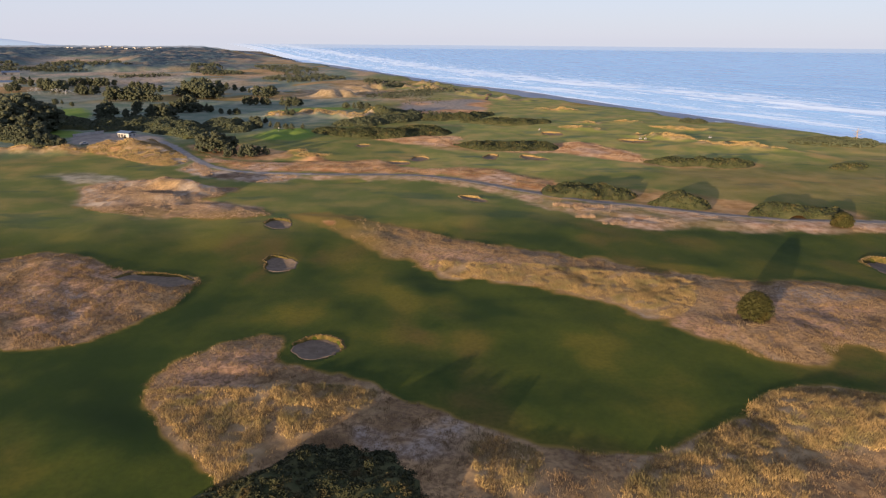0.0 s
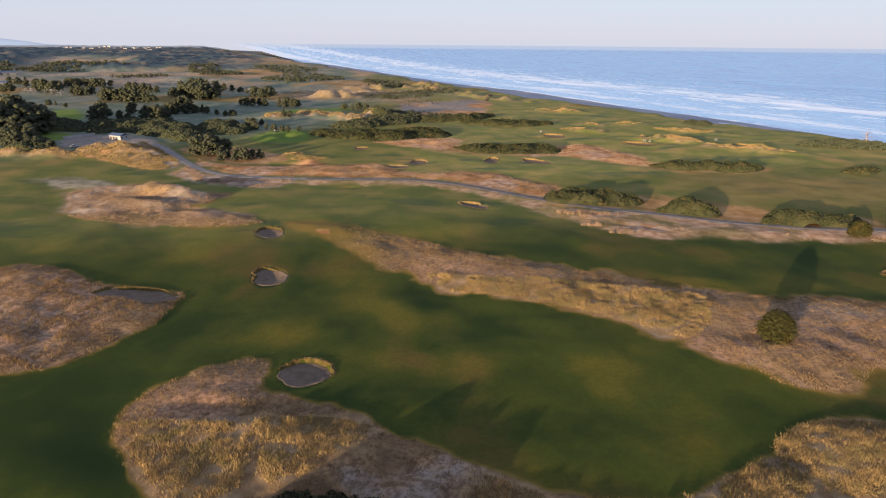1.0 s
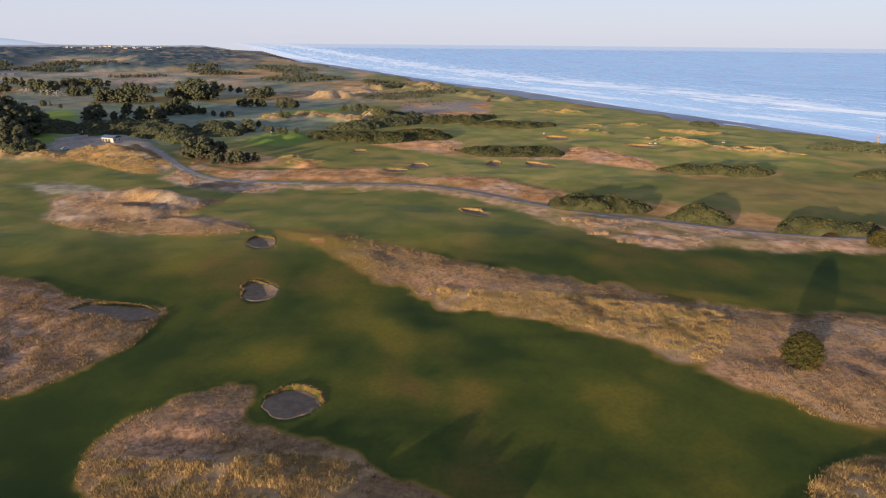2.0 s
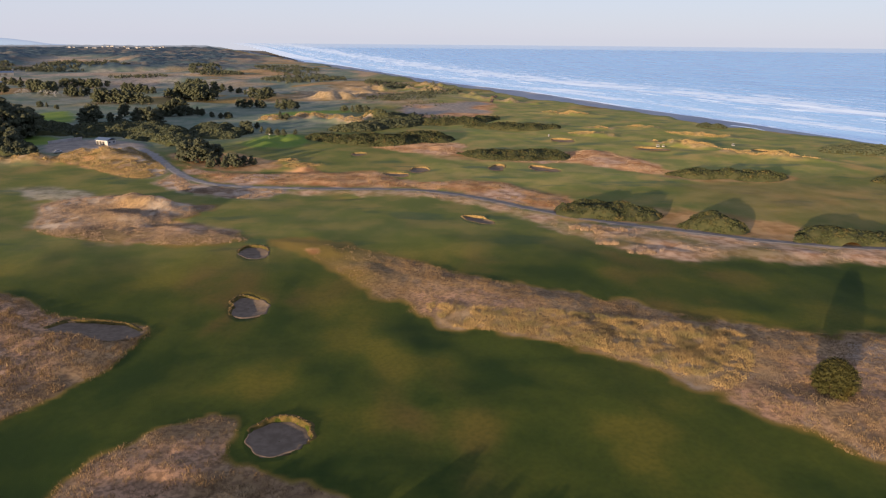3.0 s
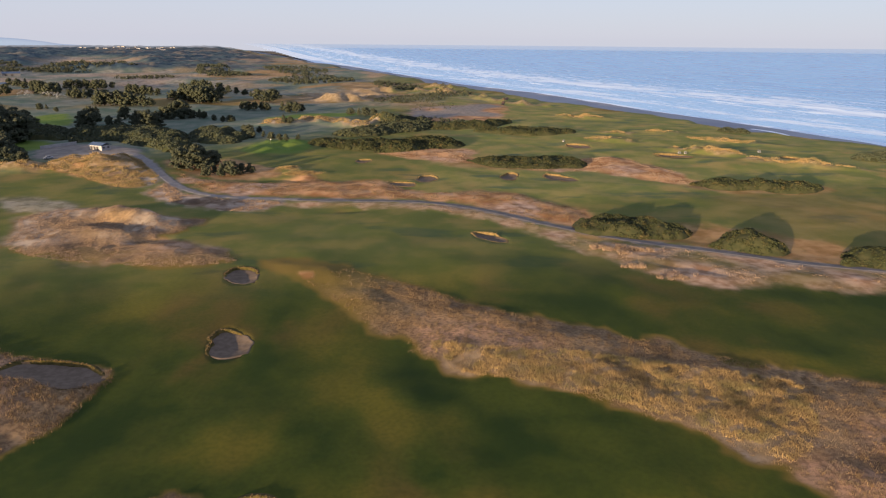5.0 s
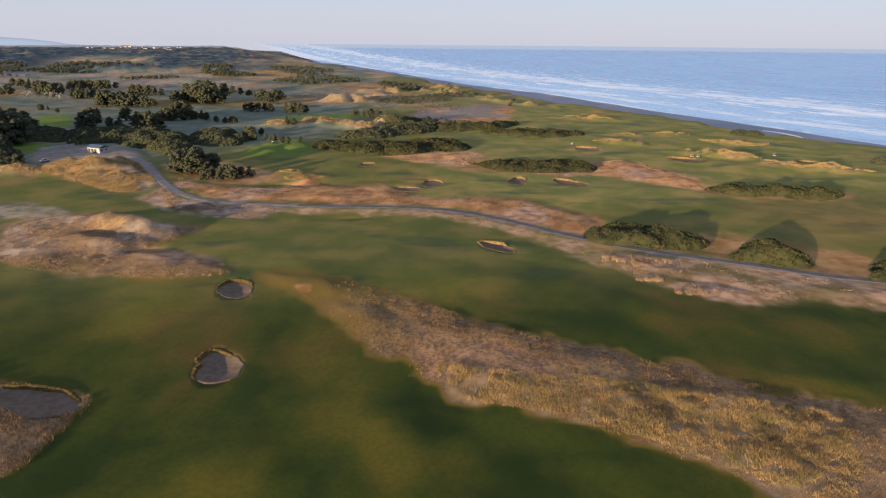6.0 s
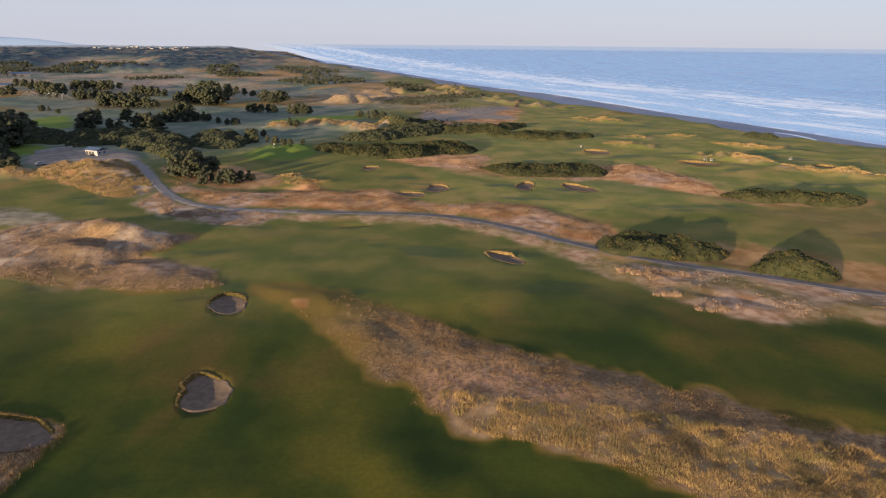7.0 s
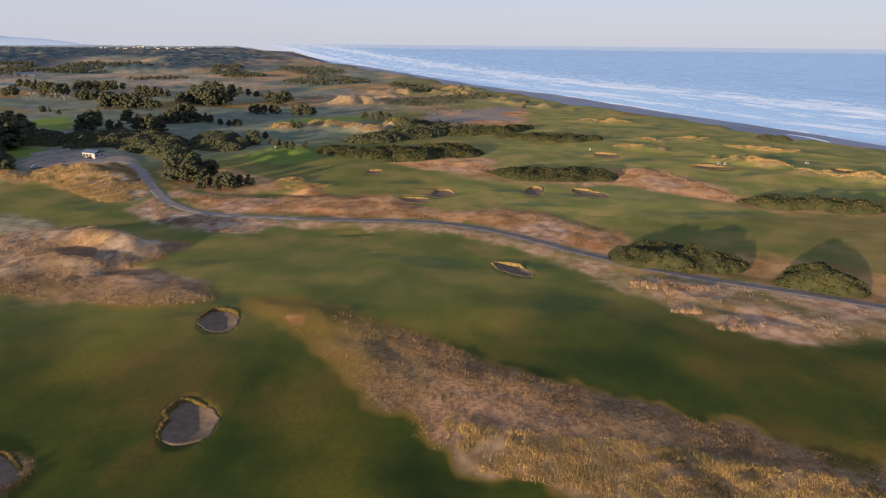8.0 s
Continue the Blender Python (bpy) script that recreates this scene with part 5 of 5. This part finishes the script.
M_DRIFT = plain("bleached_driftwood", (0.20, 0.16, 0.125), (0.30, 0.245, 0.20), 2, 0.85, 0.1)


def shed(x, y, z, turn, lx, ly, tall, name, label, category, wall=M_WHITE, roof=M_METAL, doors=2, opening=0.14):
    """A small building: thick walls, pitched roof with eaves, doors and windows."""
    h = tagged(new(name), label, category)
    h.matrix_basis = pose(x, y, z, 0, 0, turn)
    t = 0.2
    bm_part("wall", boxy([(0, -ly / 2 + t / 2, tall / 2, lx, t, tall), (0, ly / 2 - t / 2, tall / 2, lx, t, tall), (-lx / 2 + t / 2, 0, tall / 2, t, ly - 2 * t, tall), (lx / 2 - t / 2, 0, tall / 2, t, ly - 2 * t, tall)]), wall, h)
    bm = bmesh.new()
    e, rise = 0.45, 0.2 * ly
    prof = [(-ly / 2 - e, tall), (0, tall + rise), (ly / 2 + e, tall), (ly / 2 + e, tall + 0.16), (0, tall + rise + 0.18), (-ly / 2 - e, tall + 0.16)]
    ends = [[bm.verts.new((sx, py, pz)) for py, pz in prof] for sx in (-lx / 2 - e, lx / 2 + e)]
    for k in range(6):
        bm.faces.new([ends[0][k], ends[0][(k + 1) % 6], ends[1][(k + 1) % 6], ends[1][k]])
    for side in ends:
        bm.faces.new([side[0], side[1], side[4], side[5]])
        bm.faces.new([side[1], side[2], side[3], side[4]])
    bmesh.ops.recalc_face_normals(bm, faces=bm.faces)
    bm_part("roof", bm, roof, h, "low pitched blue-grey metal roof" if roof == M_METAL else "")
    for k in range(doors):
        dx = -lx / 2 + lx * (k + 0.6) / (doors + 1)
        # dark panel; at the clubhouse it stands for the shade inside open bays
        d = bm_part("door", boxy([(dx, -ly / 2 - 0.03, tall * 0.39, lx * opening, 0.08, tall * 0.76)]), M_DARK, h, "dark panel filling the doorway")
        bm_part("door_frame", boxy([(dx - lx * (opening / 2 + 0.005), -ly / 2 - 0.04, tall * 0.4, 0.1, 0.1, tall * 0.8), (dx + lx * (opening / 2 + 0.005), -ly / 2 - 0.04, tall * 0.4, 0.1, 0.1, tall * 0.8)]), wall, d)
    for k in (-0.25, 0.25):
        w = bm_part("window", boxy([(lx / 2 + 0.02, ly * k, tall * 0.6, 0.06, ly * 0.2, tall * 0.3)]), M_GLASS, h, "dark window")
        bm_part("sill", boxy([(lx / 2 + 0.05, ly * k, tall * 0.43, 0.14, ly * 0.24, 0.08)]), wall, w)
    return h


shed(-168.2, 353.5, ground_at(-168.2, 353.5) - 0.1, -24, 8.0, 4.8, 2.4, "clubhouse", "small white building with a blue-grey metal roof on the gravel yard", "building", doors=3, opening=0.19)

# long low shelter wall beside the yard
wall = tagged(new("shelter_wall"), "long low pale concrete wall edging the gravel yard", "wall")
wall.matrix_basis = pose(-192.5, 361, ground_at(-192.5, 361), 0, 0, 62)
for k in range(6):
    bm_part("panel", boxy([(-7.5 + 3.0 * k, 0, 0.6, 2.96, 0.35, 1.3)]), M_CONCRETE, wall)
bm_part("coping", boxy([(0, 0, 1.31, 18.3, 0.55, 0.14)]), M_CONCRETE, wall)


def wheel(x, y, r, parent):
    bm = bmesh.new()
    bmesh.ops.create_cone(bm, cap_ends=True, segments=14, radius1=r, radius2=r, depth=0.2, matrix=pose(x, y, r, 90))
    w = bm_part("wheel", bm, M_RUBBER, parent, "black wheel")
    bm = bmesh.new()
    bmesh.ops.create_cone(bm, cap_ends=True, segments=10, radius1=r * 0.55, radius2=r * 0.55, depth=0.22, matrix=pose(x, y, r, 90))
    bm_part("rim", bm, M_CONCRETE, w)


def cart(x, y, turn, label):
    h = tagged(new("golf_cart"), label, "golf cart", "carts on the links")
    h.matrix_basis = pose(x, y, ground_at(x, y), 0, 0, turn) @ Matrix.Diagonal((0.62, 0.62, 0.62, 1))
    bm_part("body", boxy([(0.75, 0, 0.55, 0.9, 1.15, 0.5), (-0.4, 0, 0.5, 1.5, 1.15, 0.4), (-0.9, 0, 0.85, 0.5, 1.1, 0.3)]), M_WHITE, h)
    bm_part("seat", boxy([(-0.2, 0, 0.82, 0.55, 1.05, 0.16), (-0.5, 0, 1.1, 0.14, 1.05, 0.45)]), M_DARK, h, "dark seat")
    bm_part("canopy", boxy([(-0.1, 0, 1.85, 2.0, 1.2, 0.1)]), M_WHITE, h)
    for px, py in ((0.75, 0.5), (0.75, -0.5), (-0.95, 0.5), (-0.95, -0.5)):
        bm_part("post", boxy([(px, py, 1.3, 0.06, 0.06, 1.1)]), M_DARK, h)
    for px, py in ((0.75, 0.55), (0.75, -0.55), (-0.8, 0.55), (-0.8, -0.55)):
        wheel(px, py, 0.25, h)


cart(107.5, 364.5, 20, "white golf cart parked behind a bunker")
cart(110.0, 363.3, 35, "white golf cart parked beside another one")
cart(57, 398, 60, "white golf cart on the open links")
cart(147, 368, 10, "white golf cart near the bluff")


def car(x, y, turn):
    h = tagged(new("parked_car"), "white car parked on the gravel yard", "car")
    h.matrix_basis = pose(x, y, ground_at(x, y) + 0.05, 0, 0, turn) @ Matrix.Diagonal((0.85, 0.85, 0.85, 1))
    bm_part("body", boxy([(0, 0, 0.62, 4.4, 1.75, 0.6), (1.5, 0, 0.85, 1.3, 1.6, 0.15)]), M_WHITE, h)
    bm = bmesh.new()
    bmesh.ops.create_cube(bm, size=1, matrix=Matrix.Translation((-0.4, 0, 1.2)) @ Matrix.Diagonal((2.5, 1.6, 0.6, 1)))
    for v in bm.verts:
        if v.co.z > 1.2:
            v.co.x = -0.4 + (v.co.x + 0.4) * 0.72
            v.co.y *= 0.86
    cabin = bm_part("cabin", bm, M_GLASS, h, "dark glazed cabin")
    bm_part("roof", boxy([(-0.4, 0, 1.52, 1.75, 1.36, 0.07)]), M_WHITE, cabin)
    for px, py in ((1.4, 0.8), (1.4, -0.8), (-1.4, 0.8), (-1.4, -0.8)):
        wheel(px, py, 0.33, h)
    for py in (0.6, -0.6):
        bm_part("headlight", boxy([(2.2, py, 0.72, 0.08, 0.35, 0.18)]), M_CONCRETE, h, "clear headlight")


car(-177.5, 327.5, 60)


def flag(x, y):
    h = tagged(new("flagstick"), "white flag on a thin pole on the putting green", "flag")
    h.matrix_basis = pose(x, y, ground_at(x, y))
    v, f = tube([[0, 0, -0.1], [0, 0, 1.2], [0, 0, 2.4]], [0.03, 0.03, 0.025], 6)
    part("pole", raw_mesh("pole", v, f, M_WHITE, True), h)
    bm = bmesh.new()
    grid = [[bm.verts.new((0.02 + 0.6 * i / 6, 0.07 * math.sin(i * 1.2), 2.35 - 0.42 * j / 2)) for j in range(3)] for i in range(7)]
    for i in range(6):
        for j in range(2):
            bm.faces.new([grid[i][j], grid[i + 1][j], grid[i + 1][j + 1], grid[i][j + 1]])
    bmesh.ops.solidify(bm, geom=bm.faces[:], thickness=0.012)
    bm_part("cloth", bm, M_FLAG, h)


flag(-92, 371)

# bleached dead tree near the bluff
dead = tagged(new("dead_tree"), "bleached dead tree with bare crooked limbs near the bluff", "dead tree")
dead.location = (224, 362, ground_at(224, 362))
rng = np.random.default_rng(77)
limbs = [tube([[0, 0, -1.5], [0.2, 0, 2.5], [-0.1, 0.2, 5.2], [0.2, 0.1, 7.6]], [0.3, 0.24, 0.16, 0.05])]
for i in range(11):
    a, hgt, out = i * 2.4, 1.2 + 0.45 * i, rng.uniform(1.6, 3.6)
    limbs.append(tube([[0, 0, hgt], [math.cos(a) * out * 0.5, math.sin(a) * out * 0.5, hgt + 0.3], [math.cos(a) * out, math.sin(a) * out, hgt + rng.uniform(0.4, 1.6)]], [0.14, 0.10, 0.04], 5))
v, f = joined(limbs)
part("trunk", raw_mesh("trunk", v, f, M_DRIFT, True), dead)


def sprinkler(x, y, seed):
    """A turf sprinkler at work: riser and a fan of thin curved jets."""
    rng = np.random.default_rng(seed)
    h = tagged(new("sprinkler"), "lawn sprinkler throwing thin white water jets", "sprinkler", "sprinklers on the far fairway")
    h.location = (x, y, ground_at(x, y))
    v, f = tube([[0, 0, -0.1], [0, 0, 0.4], [0, 0, 0.8]], [0.08, 0.07, 0.05], 6)
    part("riser", raw_mesh("riser", v, f, M_DARK, True), h)
    for i in range(6):
        a, reach, up = rng.uniform(0, 2 * np.pi), rng.uniform(5, 9), rng.uniform(3.0, 5.0)
        k = rng.uniform(0, 1, 420) ** 0.8
        wide = (0.1 + 1.1 * k)[:, None] * rng.normal(0, 0.5, (420, 3))
        drops = np.stack([np.cos(a) * reach * k, np.sin(a) * reach * k, 0.8 + up * 4 * k * (1 - k) * (1 - 0.2 * k) - 0.7 * k], 1) + wide
        drops[:, 2] = np.maximum(drops[:, 2], 0.1)
        v, f = cards(drops, rng.normal(0, 1, (420, 3)), 0.09, seed + i, 0.5)
        part("jet", raw_mesh("jet", v, f, M_SPRAY), h, "drifting fan of white droplets")


M_SPRAY = plain("white_spray", (0.30, 0.32, 0.34), (0.42, 0.43, 0.45), 3, 0.6, 0.3)
sprinkler(-392, 649, 81)
sprinkler(-358, 642, 82)
sprinkler(-372, 652, 83)

M_SHINGLE = plain("grey_shingle", (0.09, 0.10, 0.12), (0.15, 0.16, 0.18), 1.0, 0.8, 0.2)
# far houses at the edge of the wood and a town on the coast
for x, y, turn, lx, ly in [(-470, 728, 20, 16, 9), (-640, 1010, 35, 22, 11)]:
    shed(x, y, ground_at(x, y) - 0.3, turn, lx, ly, 4.5, "lodge_house", "low grey lodge house among the dark pines", "house", M_SHINGLE)
random.seed(9)
for i in range(26):
    y = random.uniform(2900, 3500)
    x = y * random.choice((random.uniform(-0.56, -0.37), random.uniform(-0.49, -0.41)))
    shed(x, y, ground_at(x, y) + 1, random.uniform(-25, 25), random.uniform(8, 20), random.uniform(6, 10), random.uniform(3, 4.5), "town_house", "distant pale house of a coastal town", "house", M_CONCRETE, M_METAL, 1)

# creek across the beach
M_CREEK = plain("bright_shallow_water", (0.80, 0.84, 0.88), (0.90, 0.92, 0.95), 0.2, 0.25, 0.5)
creek = rounded([(192, 497), (203, 498), (221, 505), (239, 526), (249, 548), (256, 572), (254, 594), (245, 606)], 8, False)
tagged(new("stream", ribbon(creek, 3.2 + 3.5 * np.abs(np.sin(np.linspace(0, 6, len(creek)))), 0.25, M_CREEK, "stream", 5)), "bright shallow stream winding over the dark beach", "stream", kind="structure")

outlet = rounded([(174, 712), (179, 705), (184, 697), (189, 690)], 6, False)
tagged(new("stream", ribbon(outlet, 3.0, 0.25, M_CREEK, "stream", 5)), "short bright outflow on the dark beach", "stream", kind="structure")
M_TRACK = plain("worn_brown_track", (0.075, 0.048, 0.034), (0.13, 0.085, 0.06), 0.5, 0.95, 0.1)
track = rounded([(38, 618), (40.5, 640), (44, 667), (48, 700)], 12, False)
tagged(new("pavement", ribbon(track, 3.4, 0.35, M_TRACK, "pavement", 5)), "worn brown track leading over the dune to the beach", "track", kind="structure")


# ---------------------------------------------------------------- glowing sheet for the morning haze on the horizon
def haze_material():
    n = Nodes("haze_glow_sheet")
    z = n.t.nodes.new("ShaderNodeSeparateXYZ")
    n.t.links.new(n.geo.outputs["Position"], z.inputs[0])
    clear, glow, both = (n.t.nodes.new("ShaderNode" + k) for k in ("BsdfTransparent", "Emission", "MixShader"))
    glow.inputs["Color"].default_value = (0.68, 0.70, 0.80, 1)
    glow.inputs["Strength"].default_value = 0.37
    # glow thickens towards the horizon and lightens sea and land beyond 4 km
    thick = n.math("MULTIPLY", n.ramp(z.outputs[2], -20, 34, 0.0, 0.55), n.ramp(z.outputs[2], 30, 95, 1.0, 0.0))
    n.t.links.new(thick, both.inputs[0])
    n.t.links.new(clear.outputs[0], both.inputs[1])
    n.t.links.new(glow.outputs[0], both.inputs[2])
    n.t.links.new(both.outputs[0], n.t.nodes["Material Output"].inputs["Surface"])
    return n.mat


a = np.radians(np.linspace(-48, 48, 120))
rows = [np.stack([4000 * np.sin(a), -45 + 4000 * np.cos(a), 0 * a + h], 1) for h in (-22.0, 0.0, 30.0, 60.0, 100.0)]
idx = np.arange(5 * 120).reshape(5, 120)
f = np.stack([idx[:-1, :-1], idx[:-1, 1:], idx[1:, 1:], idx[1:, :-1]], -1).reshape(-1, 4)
haze = tagged(new("backdrop", raw_mesh("backdrop", np.concatenate(rows), f, haze_material(), True)), "glowing see-through sheet standing for pale haze along the horizon", "haze", kind="structure")
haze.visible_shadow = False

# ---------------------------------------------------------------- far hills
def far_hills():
    n = Nodes("haze_tinted_hills")
    # pale blue holds the haze of distance, not the hills' own tone
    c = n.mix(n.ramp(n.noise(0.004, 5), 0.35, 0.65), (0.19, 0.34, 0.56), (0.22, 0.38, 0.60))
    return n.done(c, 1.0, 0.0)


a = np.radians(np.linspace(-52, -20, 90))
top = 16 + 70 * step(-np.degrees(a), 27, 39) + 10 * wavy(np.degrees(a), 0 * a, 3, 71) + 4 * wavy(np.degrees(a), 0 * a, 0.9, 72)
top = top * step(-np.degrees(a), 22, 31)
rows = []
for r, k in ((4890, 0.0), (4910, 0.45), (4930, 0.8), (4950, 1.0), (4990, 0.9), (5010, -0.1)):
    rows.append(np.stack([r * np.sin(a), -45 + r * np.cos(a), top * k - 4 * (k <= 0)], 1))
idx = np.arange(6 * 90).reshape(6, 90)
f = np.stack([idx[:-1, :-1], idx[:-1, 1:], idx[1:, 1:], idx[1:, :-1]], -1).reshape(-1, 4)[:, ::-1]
tagged(new("backdrop", raw_mesh("backdrop", np.concatenate(rows), f, far_hills(), True)), "far hills tinted with blue haze on the horizon", "hills", kind="structure")
